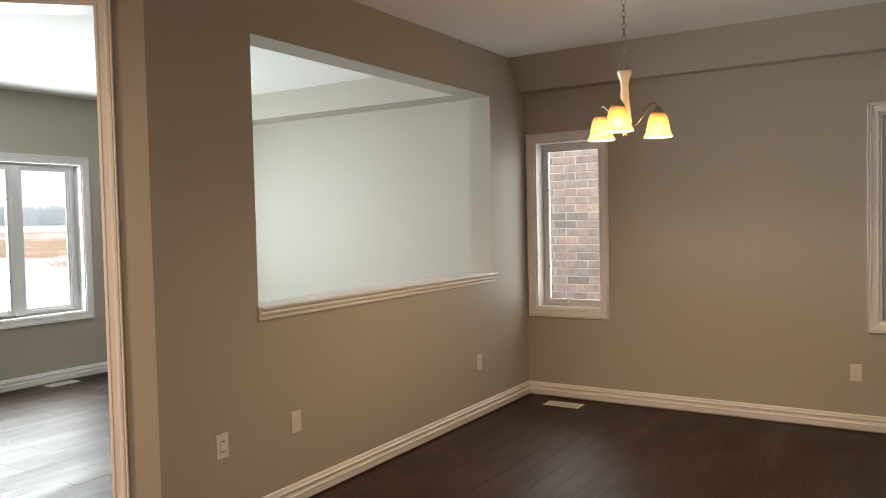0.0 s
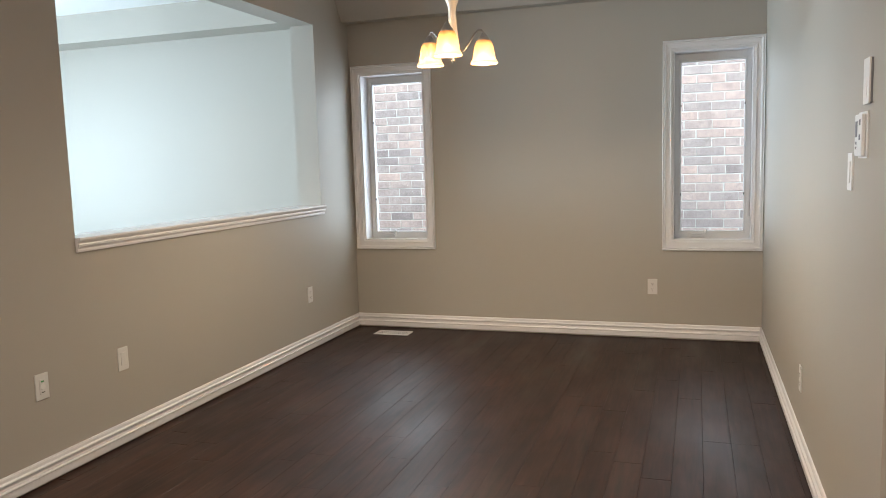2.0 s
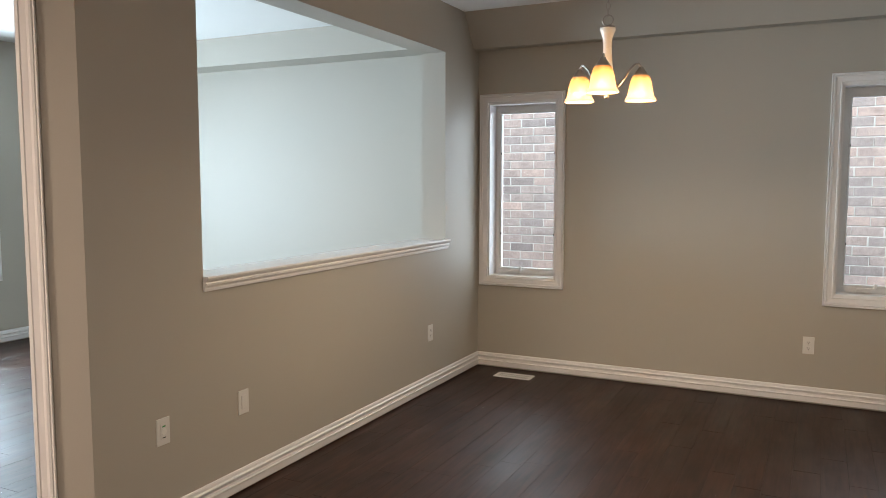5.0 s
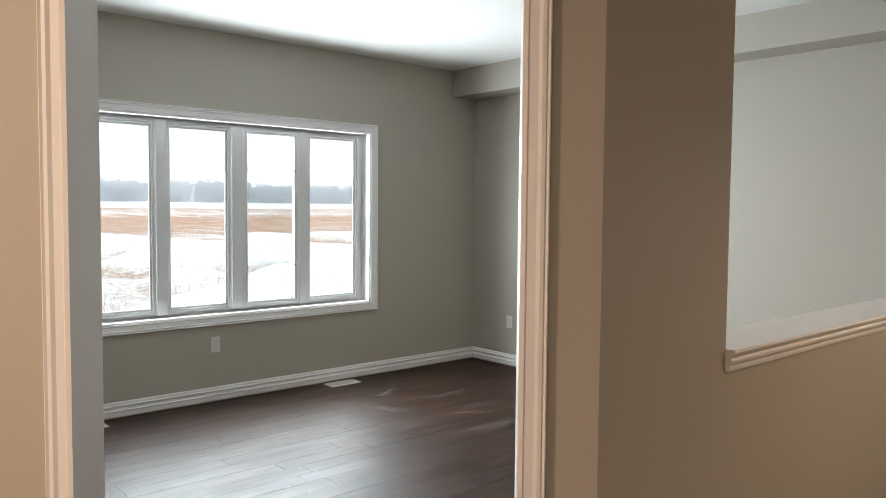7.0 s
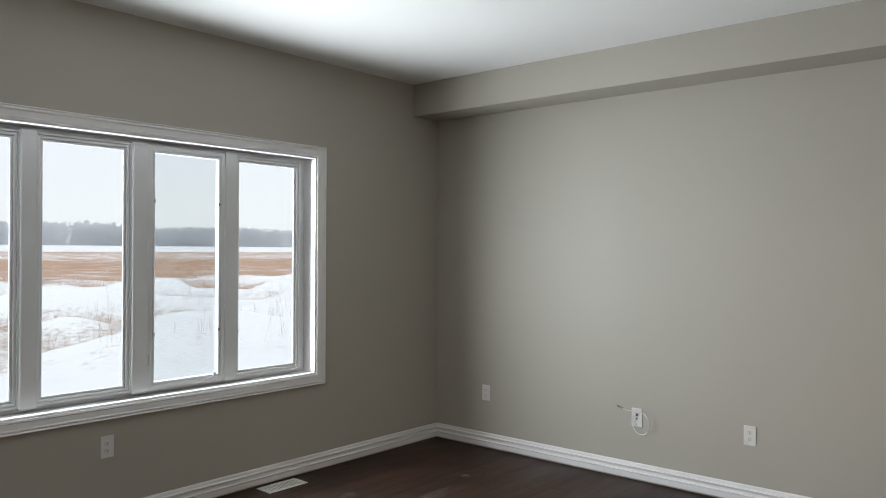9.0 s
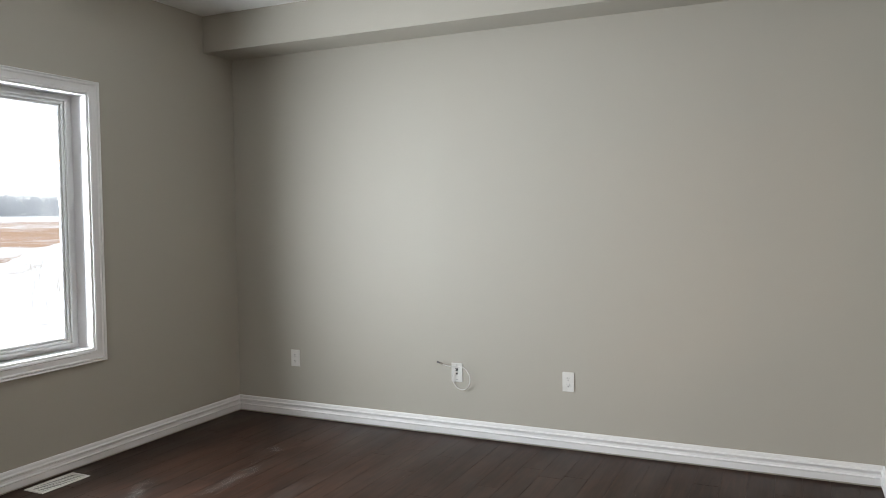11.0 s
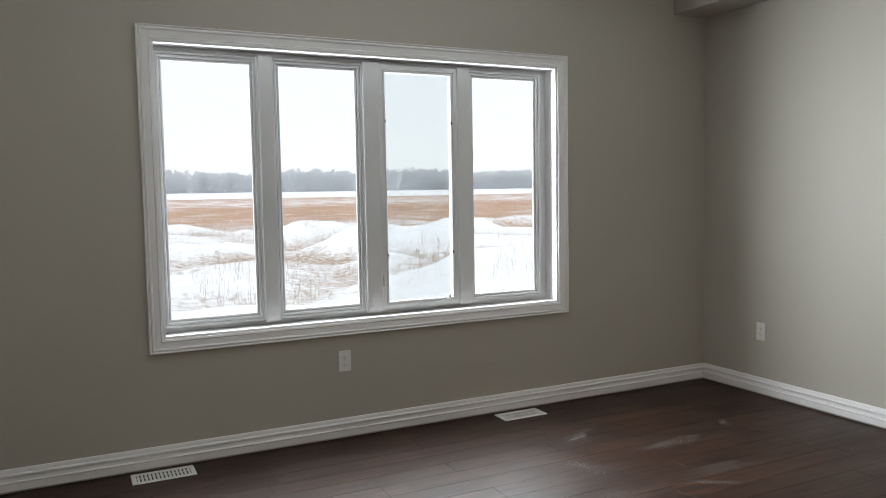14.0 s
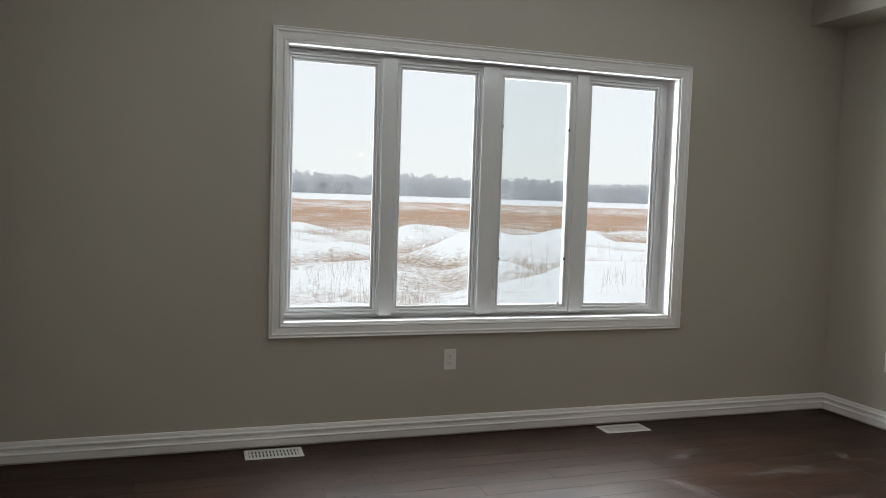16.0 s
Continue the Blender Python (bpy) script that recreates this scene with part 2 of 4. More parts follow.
def ground_material():
    """Snow with dry brown grass showing through, mostly further out."""
    m = bpy.data.materials.new("snowy_field")
    m.use_nodes = True
    n, l = m.node_tree.nodes, m.node_tree.links
    b = n["Principled BSDF"]
    geo = n.new("ShaderNodeNewGeometry")
    sp = n.new("ShaderNodeSeparateXYZ")
    l.new(geo.outputs["Position"], sp.inputs[0])
    dist = n.new("ShaderNodeMath")
    dist.operation, dist.inputs[1].default_value = "MULTIPLY", -1.0
    l.new(sp.outputs["X"], dist.inputs[0])
    ramp = n.new("ShaderNodeValToRGB")
    ramp.color_ramp.interpolation = "LINEAR"
    mr = n.new("ShaderNodeMapRange")
    mr.inputs["From Min"].default_value, mr.inputs["From Max"].default_value = 0.0, 400.0
    l.new(dist.outputs[0], mr.inputs["Value"])
    l.new(mr.outputs[0], ramp.inputs["Fac"])
    e = ramp.color_ramp.elements
    e[0].position, e[0].color = 0.022, (0.0, 0, 0, 1)
    e[1].position, e[1].color = 0.055, (0.10, 0.10, 0.10, 1)
    for p, v in ((0.125, 0.42), (0.15, 0.50), (0.36, 0.62), (0.53, 0.80), (0.575, 0.1), (1.0, 0.0)):
        k = e.new(p)
        k.color = (v, v, v, 1)
    n1 = n.new("ShaderNodeTexNoise")
    n1.inputs["Scale"].default_value, n1.inputs["Detail"].default_value = 0.2, 8
    l.new(geo.outputs["Position"], n1.inputs["Vector"])
    n2 = n.new("ShaderNodeTexNoise")
    n2.inputs["Scale"].default_value, n2.inputs["Detail"].default_value = 5.0, 9
    l.new(geo.outputs["Position"], n2.inputs["Vector"])
    s = n.new("ShaderNodeMath")
    s.operation = "ADD"
    l.new(n1.outputs["Fac"], s.inputs[0])
    l.new(ramp.outputs["Color"], s.inputs[1])
    s2 = n.new("ShaderNodeMath")
    s2.operation, s2.inputs[1].default_value = "MULTIPLY_ADD", 0.8
    l.new(n2.outputs["Fac"], s2.inputs[0])
    # snow lies on the tops of the mounds, grass shows in the hollows
    low = n.new("ShaderNodeMapRange")
    low.inputs["From Min"].default_value, low.inputs["From Max"].default_value = -1.35, -0.35
    low.inputs["To Min"].default_value, low.inputs["To Max"].default_value = 0.23, -0.27
    l.new(sp.outputs["Z"], low.inputs["Value"])
    s3 = n.new("ShaderNodeMath")
    s3.operation = "ADD"
    l.new(s.outputs[0], s3.inputs[0])
    l.new(low.outputs[0], s3.inputs[1])
    l.new(s3.outputs[0], s2.inputs[2])
    gr = n.new("ShaderNodeMapRange")
    gr.inputs["From Min"].default_value, gr.inputs["From Max"].default_value = 1.12, 1.50
    l.new(s2.outputs[0], gr.inputs["Value"])
    far = n.new("ShaderNodeMapRange")
    far.inputs["From Min"].default_value, far.inputs["From Max"].default_value = 30.0, 65.0
    l.new(dist.outputs[0], far.inputs["Value"])
    dull = n.new("ShaderNodeMix")
    dull.data_type = "RGBA"
    dull.inputs[6].default_value = (0.36, 0.27, 0.20, 1)
    l.new(far.outputs[0], dull.inputs[0])
    brown = n.new("ShaderNodeMix")
    brown.data_type = "RGBA"
    brown.inputs[6].default_value = (0.31, 0.165, 0.095, 1)
    brown.inputs[7].default_value = (0.52, 0.33, 0.21, 1)
    l.new(n1.outputs["Fac"], brown.inputs[0])
    mix = n.new("ShaderNodeMix")
    mix.data_type = "RGBA"
    mix.inputs[6].default_value = (0.82, 0.84, 0.86, 1)
    l.new(brown.outputs[2], dull.inputs[7])
    l.new(dull.outputs[2], mix.inputs[7])
    l.new(gr.outputs[0], mix.inputs[0])
    l.new(mix.outputs[2], b.inputs["Base Color"])
    b.inputs["Roughness"].default_value = 0.9
    bu = n.new("ShaderNodeBump")
    bu.inputs["Strength"].default_value, bu.inputs["Distance"].default_value = 0.3, 0.12
    l.new(n2.outputs["Fac"], bu.inputs["Height"])
    l.new(bu.outputs[0], b.inputs["Normal"])
    return m


def dust_material():
    """Thin pale dust with gaps through which the boards show."""
    m = material("plaster_dust", (0.34, 0.31, 0.28), 0.9, 0.15, 40, 6, 0)
    n, l = m.node_tree.nodes, m.node_tree.links
    geo = n.new("ShaderNodeNewGeometry")
    no = n.new("ShaderNodeTexNoise")
    no.inputs["Scale"].default_value, no.inputs["Detail"].default_value = 9.0, 10
    l.new(geo.outputs["Position"], no.inputs["Vector"])
    mr = n.new("ShaderNodeMapRange")
    mr.inputs["From Min"].default_value, mr.inputs["From Max"].default_value = 0.38, 0.72
    mr.inputs["To Max"].default_value = 0.30
    l.new(no.outputs["Fac"], mr.inputs["Value"])
    cover = n.new("ShaderNodeAttribute")
    cover.attribute_name = "cover"
    thin = n.new("ShaderNodeMath")
    thin.operation = "MULTIPLY"
    l.new(mr.outputs[0], thin.inputs[0])
    l.new(cover.outputs["Fac"], thin.inputs[1])
    clear = n.new("ShaderNodeBsdfTransparent")
    mx = n.new("ShaderNodeMixShader")
    l.new(thin.outputs[0], mx.inputs[0])
    l.new(clear.outputs[0], mx.inputs[1])
    l.new(n["Principled BSDF"].outputs[0], mx.inputs[2])
    l.new(mx.outputs[0], n["Material Output"].inputs["Surface"])
    return m


M_DUST = dust_material()
M_GROUND = ground_material()
# pale blue-grey puts the haze of distance into the twigs' colour
M_TREES = material("hazed_winter_wood", (0.62, 0.655, 0.69), 0.95, 0.05, 0.5, 0.05, 0)
M_DROP = bpy.data.materials.new("water_drop")
M_DROP.use_nodes = True
M_DROP.node_tree.nodes["Principled BSDF"].inputs["Transmission Weight"].default_value = 1.0
M_DROP.node_tree.nodes["Principled BSDF"].inputs["Roughness"].default_value = 0.02
M_DROP.node_tree.nodes["Principled BSDF"].inputs["IOR"].default_value = 1.33
M_WEED = material("dry_weed", (0.42, 0.34, 0.26), 0.95, 0.3, 5, 1, 0)


# ---------------- mesh helpers ----------------
def part(name, bm, mat, parent=None, label="", smooth=False):
    me = bpy.data.meshes.new(name)
    bmesh.ops.recalc_face_normals(bm, faces=bm.faces)
    if smooth:
        for f in bm.faces:
            f.smooth = True
    bm.to_mesh(me)
    bm.free()
    me.materials.append(mat)
    ob = new(name, me)
    if parent is not None:
        ob.parent = parent
    if label:
        tagged(ob, label)
    return ob


def box(bm, x0, x1, y0, y1, z0, z1, bevel=0.0):
    m = Matrix.Translation(((x0 + x1) / 2, (y0 + y1) / 2, (z0 + z1) / 2)) @ Matrix.Diagonal((x1 - x0, y1 - y0, z1 - z0, 1))
    r = bmesh.ops.create_cube(bm, size=1, matrix=m)
    if bevel:
        es = list({e for v in r["verts"] for e in v.link_edges})
        bmesh.ops.bevel(bm, geom=es, offset=bevel, segments=2, affect="EDGES", profile=0.6)
    return bm


def basis(origin, u, d):
    """Local (u along a wall, d out of it, z up) into the world."""
    u, d = Vector(u).normalized(), Vector(d).normalized()
    z = Vector((0, 0, 1))
    m = Matrix((u, d, z)).transposed().to_4x4()
    m.translation = Vector(origin)
    return m


def wall(name, m, length, height, thick, openings=(), z0=-0.02, mat=None, label=""):
    """A wall whose seen face lies in d = 0 and whose body goes to d = -thick; openings are (u0, u1, z0, z1)."""
    us = sorted({0.0, length, *[v for o in openings for v in o[:2]]})
    zs = sorted({z0, height, *[v for o in openings for v in o[2:]]})
    nu, nz = len(us) - 1, len(zs) - 1

    def solid(i, k):
        if not (0 <= i < nu and 0 <= k < nz):
            return False
        cu, cz = (us[i] + us[i + 1]) / 2, (zs[k] + zs[k + 1]) / 2
        return not any(a < cu < b and c < cz < d for a, b, c, d in openings)

    bm = bmesh.new()

    def quad(*pts):
        bm.faces.new([bm.verts.new(m @ Vector(p)) for p in pts])

    for i in range(nu):
        for k in range(nz):
            if not solid(i, k):
                continue
            a, b, c, d = us[i], us[i + 1], zs[k], zs[k + 1]
            quad((a, 0, c), (b, 0, c), (b, 0, d), (a, 0, d))
            quad((a, -thick, c), (a, -thick, d), (b, -thick, d), (b, -thick, c))
            if not solid(i - 1, k):
                quad((a, 0, c), (a, 0, d), (a, -thick, d), (a, -thick, c))
            if not solid(i + 1, k):
                quad((b, 0, c), (b, -thick, c), (b, -thick, d), (b, 0, d))
            if not solid(i, k - 1):
                quad((a, 0, c), (a, -thick, c), (b, -thick, c), (b, 0, c))
            if not solid(i, k + 1):
                quad((a, 0, d), (b, 0, d), (b, -thick, d), (a, -thick, d))
    bmesh.ops.remove_doubles(bm, verts=bm.verts, dist=1e-5)
    return tagged(part(name, bm, mat or M_WALL), label or "smooth painted greige drywall wall", "wall", kind="structure")


def sweep(bm, m, u0, u1, profile, k0=0.0, k1=0.0):
    """A moulding along u from u0 to u1; profile points are (out, up); k: how far an end runs on per metre of depth."""
    rings = []
    for u, k, s in ((u0, k0, -1), (u1, k1, 1)):
        rings.append([bm.verts.new(m @ Vector((u + s * k * o, o, h))) for o, h in profile])
    n = len(profile)
    for i in range(n):
        j = (i + 1) % n
        bm.faces.new((rings[0][i], rings[0][j], rings[1][j], rings[1][i]))
    bm.faces.new(rings[0])
    bm.faces.new(rings[1])
    return bm


def frame_side(bm, m, rect, profile, side):
    """One mitred side of a frame round rect (u0, u1, z0, z1); profile points are (away from the rect, out of the wall)."""
    u0, u1, z0, z1 = rect

    def corner(w, which):
        return {"bl": (u0 - w, z0 - w), "br": (u1 + w, z0 - w), "tr": (u1 + w, z1 + w), "tl": (u0 - w, z1 + w)}[which]

    a, b = {"bottom": ("bl", "br"), "right": ("br", "tr"), "top": ("tr", "tl"), "left": ("tl", "bl")}[side]
    rings = []
    for c in (a, b):
        ring = []
        for w, d in profile:
            u, z = corner(w, c)
            ring.append(bm.verts.new(m @ Vector((u, d, z))))
        rings.append(ring)
    n = len(profile)
    for i in range(n):
        j = (i + 1) % n
        bm.faces.new((rings[0][i], rings[0][j], rings[1][j], rings[1][i]))
    return bm


def frame_ring(m, rect, profile):
    bm = bmesh.new()
    for side in ("bottom", "right", "top", "left"):
        frame_side(bm, m, rect, profile, side)
    bmesh.ops.remove_doubles(bm, verts=bm.verts, dist=1e-5)
    return bm


def lathe(bm, profile, segs=24, m=None):
    m = m or Matrix()
    rings = []
    for r, z in profile:
        rings.append([bm.verts.new(m @ Vector((r * math.cos(2 * math.pi * i / segs), r * math.sin(2 * math.pi * i / segs), z))) for i in range(segs)])
    for a, b in zip(rings, rings[1:]):
        for i in range(segs):
            bm.faces.new((a[i], a[(i + 1) % segs], b[(i + 1) % segs], b[i]))
    return bm


def tube(bm, pts, r, segs=8, closed=False):
    pts = [Vector(p) for p in pts]
    rings = []
    n = len(pts)
    ref = Vector((0.13, 0.31, 0.94)).normalized()
    for i, p in enumerate(pts):
        a = pts[(i - 1) % n] if (closed or i > 0) else p
        b = pts[(i + 1) % n] if (closed or i < n - 1) else p
        t = (b - a).normalized()
        x = t.cross(ref)
        if x.length < 1e-3:
            x = t.cross(Vector((1, 0, 0)))
        x.normalize()
        y = t.cross(x)
        rings.append([bm.verts.new(p + r * (math.cos(2 * math.pi * k / segs) * x + math.sin(2 * math.pi * k / segs) * y)) for k in range(segs)])
    pairs = list(zip(rings, rings[1:])) + ([(rings[-1], rings[0])] if closed else [])
    for a, b in pairs:
        for k in range(segs):
            bm.faces.new((a[k], a[(k + 1) % segs], b[(k + 1) % segs], b[k]))
    if not closed:
        bm.faces.new(rings[0])
        bm.faces.new(rings[-1])
    return bm


def empty(name, m, label, category, group=""):
    ob = new(name)
    ob.empty_display_size = 0.05
    ob.matrix_world = m
    return tagged(ob, label, category, group)


I4 = Matrix()

# ---------------- walls ----------------
BW = (-3.578, -1.232, 0.642, 2.098)     # large window: y0, y1, z0, z1
W1 = (0.087, 0.643, 0.727, 2.084)       # narrow windows: x0, x1, z0, z1
W2 = (2.540, 3.090, 0.732, 2.100)
PO = (-3.025, -0.592, 1.04, 2.398)      # opening in the partition
DO = (0.193, 1.299, 0.0, 2.385)         # doorway in the angled wall, along DS from its corner

# window wall faces +x; u runs along +y
M_WEST = basis((WX, SY - 0.2, 0), (0, 1, 0), (1, 0, 0))
ow = SY - 0.2
wall("wall_west", M_WEST, -ow + 0.25, CEIL, 0.24, [(BW[0] - ow, BW[1] - ow, BW[2], BW[3])])
# north wall faces -y; u runs along +x
M_NORTH = basis((WX, 0, 0), (1, 0, 0), (0, -1, 0))
wall("wall_north", M_NORTH, EX + 2.2 - WX, CEIL, 0.24, [(W1[0] - WX, W1[1] - WX, W1[2], W1[3]), (W2[0] - WX, W2[1] - WX, W2[2], W2[3])])
# partition: seen face x = 0
M_PART = basis((0, CY, 0), (0, 1, 0), (1, 0, 0))
wall("wall_partition", M_PART, -CY, CEIL, PT, [(PO[0] - CY, PO[1] - CY, PO[2], PO[3])])
# east wall of the dining room, with a free end
M_EAST = basis((EX, 0, 0), (0, -1, 0), (-1, 0, 0))
wall("wall_east", M_EAST, 3.665, CEIL, 0.13)
# angled wall with the doorway; its seen face looks to the dining side
M_DIAG = basis(DC, DS, -DN)
wall("wall_angled", M_DIAG, 1.95, CEIL, DT, [(DO[0] - 0.018, DO[1] + 0.018, -0.02, DO[3] + 0.018)])
# walls that close the place
dend = DC + DS * 1.95
wall("wall_south", basis((WX, SY, 0), (1, 0, 0), (0, 1, 0)), -1.40 - WX, CEIL, 0.16)
wall("wall_hall_west", basis((dend.x, -7.8, 0), (0, 1, 0), (1, 0, 0)), 7.8 + dend.y, CEIL, 0.16)
wall("wall_hall_south", basis((dend.x - 0.2, -7.6, 0), (1, 0, 0), (0, 1, 0)), 6.9, CEIL, 0.16)
wall("wall_hall_east", basis((5.3, 0.0, 0), (0, -1, 0), (-1, 0, 0)), 7.8, CEIL, 0.16)

bm = box(bmesh.new(), WX - 0.24, 5.46, -7.8, 0.25, CEIL, CEIL + 0.2)
tagged(part("ceiling", bm, M_CEIL), "flat white painted ceiling over both rooms", "ceiling", kind="structure")

# boxed soffits along the north wall
bm = sweep(bmesh.new(), M_NORTH, 0.0, -PT - WX, [(0, CEIL), (0.287, CEIL), (0.287, 2.497), (0, 2.497)])
tagged(part("soffit_living", bm, M_WALL), "boxed drywall soffit along the wall top", "soffit", kind="structure")
bm = sweep(bmesh.new(), M_NORTH, -WX, EX - WX, [(0, CEIL), (0.270, CEIL), (0.105, 2.49), (0, 2.49)])
tagged(part("soffit_dining", bm, M_WALL), "boxed drywall soffit along the wall top", "soffit", kind="structure")

# ---------------- baseboards ----------------
PROFILE = [(0, 0.010), (0.015, 0.010), (0.016, 0.047), (0.020, 0.051), (0.020, 0.057), (0.012, 0.062), (0.010, 0.074), (0.012, 0.084), (0.019, 0.089), (0.019, 0.096), (0.010, 0.102), (0.009, 0.115), (0.006, 0.123), (0, 0.125)]


BASE = [(o, 0.004 + 0.872 * h) for o, h in PROFILE]


def baseboard(m, u0, u1, k0, k1):
    ob = tagged(part("baseboard", sweep(bmesh.new(), m, u0, u1, BASE, k0, k1), M_TRIM), "white moulded wooden baseboard along the wall", "baseboard", kind="structure")
    return ob


baseboard(M_WEST, SY - ow, -ow, -1, -1)
baseboard(M_NORTH, 0, -PT - WX, -1, -1)
baseboard(M_NORTH, -WX, EX - WX, -1, -1)
baseboard(M_PART, 0, -CY, 0.414, -1)
baseboard(M_DIAG, 0, DO[0] - 0.067, 0.414, 0)
baseboard(M_DIAG, DO[1] + 0.067, 1.95, 0, 0)
baseboard(M_EAST, 0, 3.665, -1, 0)
baseboard(basis((WX, SY, 0), (1, 0, 0), (0, 1, 0)), 0, 2.75, -1, 0)
baseboard(basis((-PT, 0, 0), (0, -1, 0), (-1, 0, 0)), 0, -CY, -1, 0)

# ---------------- windows ----------------
CASING = [(0, 0), (0, 0.012), (0.010, 0.015), (0.014, 0.011), (0.040, 0.014), (0.047, 0.020), (0.053, 0.020), (0.056, 0.015), (0.064, 0.022), (0.067, 0.020), (0.067, 0)]


def casement(parent, m, rect, depth, mat=None, opens=False):
    """One light round its glass, whose face lies depth behind the wall: a stepped fixed sash, or the flat stile of an opening one."""
    d = -depth
    if opens:
        prof = [(0, d - 0.006), (0, d + 0.030), (0.003, d + 0.033), (0.012, d + 0.033), (0.0125, d + 0.029), (0.0155, d + 0.029), (0.016, d + 0.034), (0.041, d + 0.034), (0.041, d - 0.03)]
    else:
        prof = [(0, d - 0.006), (0, d + 0.004), (0.003, d + 0.007), (0.010, d + 0.007), (0.0105, d + 0.002), (0.013, d + 0.002), (0.0135, d + 0.013), (0.017, d + 0.016), (0.027, d + 0.016), (0.0275, d + 0.011), (0.0295, d + 0.011), (0.030, d + 0.022), (0.041, d + 0.024), (0.041, d - 0.03)]
    sash = part("sash", frame_ring(m, rect, prof), M_VINYL, parent)
    g = bmesh.new()
    u0, u1, z0, z1 = rect
    mm = m
    vs = [(u0 - 0.004, d, z0 - 0.004), (u1 + 0.004, d, z0 - 0.004), (u1 + 0.004, d, z1 + 0.004), (u0 - 0.004, d, z1 + 0.004)]
    front = [g.verts.new(mm @ Vector(v)) for v in vs]
    back = [g.verts.new(mm @ Vector((v[0], v[1] - 0.004, v[2]))) for v in vs]
    g.faces.new(front)
    g.faces.new(back[::-1])
    for i in range(4):
        j = (i + 1) % 4
        g.faces.new((front[i], front[j], back[j], back[i]))
    pane = part("pane", g, mat or M_GLASS, sash, "clear window pane")
    pane.visible_shadow = False
    return sash


def crank(parent, m, u, z, d):
    """A folded casement crank on its cover."""
    bm = bmesh.new()
    box(bm, -0.060, 0.040, -0.002, 0.024, -0.012, 0.010, 0.006)
    bmesh.ops.transform(bm, matrix=m @ Matrix.Translation((u, d, z)), verts=bm.verts)
    ob = part("crank_cover", bm, M_VINYL, parent, "white folding casement crank")
    bm = bmesh.new()
    tube(bm, [m @ Vector((u + a, d + b, z + c)) for a, b, c in ((-0.055, 0.028, 0.008), (-0.01, 0.032, 0.012), (0.03, 0.034, 0.016), (0.047, 0.034, 0.022))], 0.006, 8)
    tube(bm, [m @ Vector((u + a, d + b, z + c)) for a, b, c in ((0.044, 0.034, 0.016), (0.050, 0.036, 0.036), (0.050, 0.036, 0.050))], 0.009, 8)
    part("crank_handle", bm, M_VINYL, ob)


def clip(parent, m, u, z, d):
    """A small dark clip that holds the screen."""
    bm = box(bmesh.new(), u - 0.0035, u + 0.0035, d, d + 0.008, z - 0.009, z + 0.009, 0.0015)
    bmesh.ops.transform(bm, matrix=m, verts=bm.verts)
    part("screen_clip", bm, M_DARK, parent, "small dark screen clip")


def latch(parent, m, u, z, d):
    bm = box(bmesh.new(), u - 0.009, u + 0.009, d, d + 0.012, z - 0.055, z + 0.055, 0.004)
    box(bm, u - 0.006, u + 0.006, d + 0.012, d + 0.024, z - 0.045, z + 0.02, 0.004)
    bmesh.ops.transform(bm, matrix=m, verts=bm.verts)
    part("latch", bm, M_VINYL, parent, "white casement lock lever")


def window(name, m, rect, lights, depth, label, glass=None, opening=()):
    """A cased window. lights: (u0, u1, z0, z1) of each glass; depth: how far the glass stands back."""
    top = tagged(new(name), label, "window", kind="structure")
    for side in ("bottom", "right", "top", "left"):
        part("casing", frame_side(bmesh.new(), m, rect, CASING, side), M_TRIM, top, "white moulded window casing")
    jamb = [(0, 0.001), (-0.012, 0.001), (-0.012, -depth - 0.02), (0, -depth - 0.02)]
    for side in ("bottom", "right", "top", "left"):
        part("jamb", frame_side(bmesh.new(), m, rect, jamb, side), M_TRIM, top)
    # outer frame, filling from the jamb to the first sash
    u0, u1, z0, z1 = rect[0] + 0.012, rect[1] - 0.012, rect[2] + 0.012, rect[3] - 0.012
    lu0, lu1 = lights[0][0] - 0.038, lights[-1][1] + 0.038
    lz0, lz1 = lights[0][2] - 0.038, lights[0][3] + 0.038
    front = -depth + (0.030 if 0 in opening else -0.010)
    for a, b, c, e in ((u0, u1, z0, lz0), (u0, u1, lz1, z1), (u0, lu0, lz0, lz1), (lu1, u1, lz0, lz1)):
        bm = box(bmesh.new(), a, b, -depth - 0.06, front, c, e, 0.002)
        bmesh.ops.transform(bm, matrix=m, verts=bm.verts)
        part("frame", bm, M_VINYL, top)
    for p, q in zip(lights, lights[1:]):
        a, b = p[1] + 0.038, q[0] - 0.038
        bm = box(bmesh.new(), a, b, -depth - 0.06, -depth + 0.042, lz0 - 0.012, lz1 + 0.012, 0.007)
        bmesh.ops.transform(bm, matrix=m, verts=bm.verts)
        part("mullion", bm, M_VINYL, top, "white vinyl mullion post")
    for i, r in enumerate(lights):
        casement(top, m, r, depth, mat=glass, opens=i in opening)
    return top


lights = [(a - ow, b - ow, 0.722, 2.018) for a, b in ((-3.523, -3.092), (-2.938, -2.516), (-2.344, -1.932), (-1.772, -1.345))]
win = window("window_1", M_WEST, (BW[0] - ow, BW[1] - ow, BW[2], BW[3]), lights, 0.105, "wide white four-light window with moulded casing", M_TINTED, (2,))
crank(win, M_WEST, lights[2][1] - 0.08, 0.690, -0.102)
latch(win, M_WEST, lights[2][0] - 0.030, 0.86, -0.086)
for cu in (lights[2][0] - 0.002, lights[2][1] + 0.002):
    for cz in (1.745, 0.99):
        clip(win, M_WEST, cu, cz, -0.076)
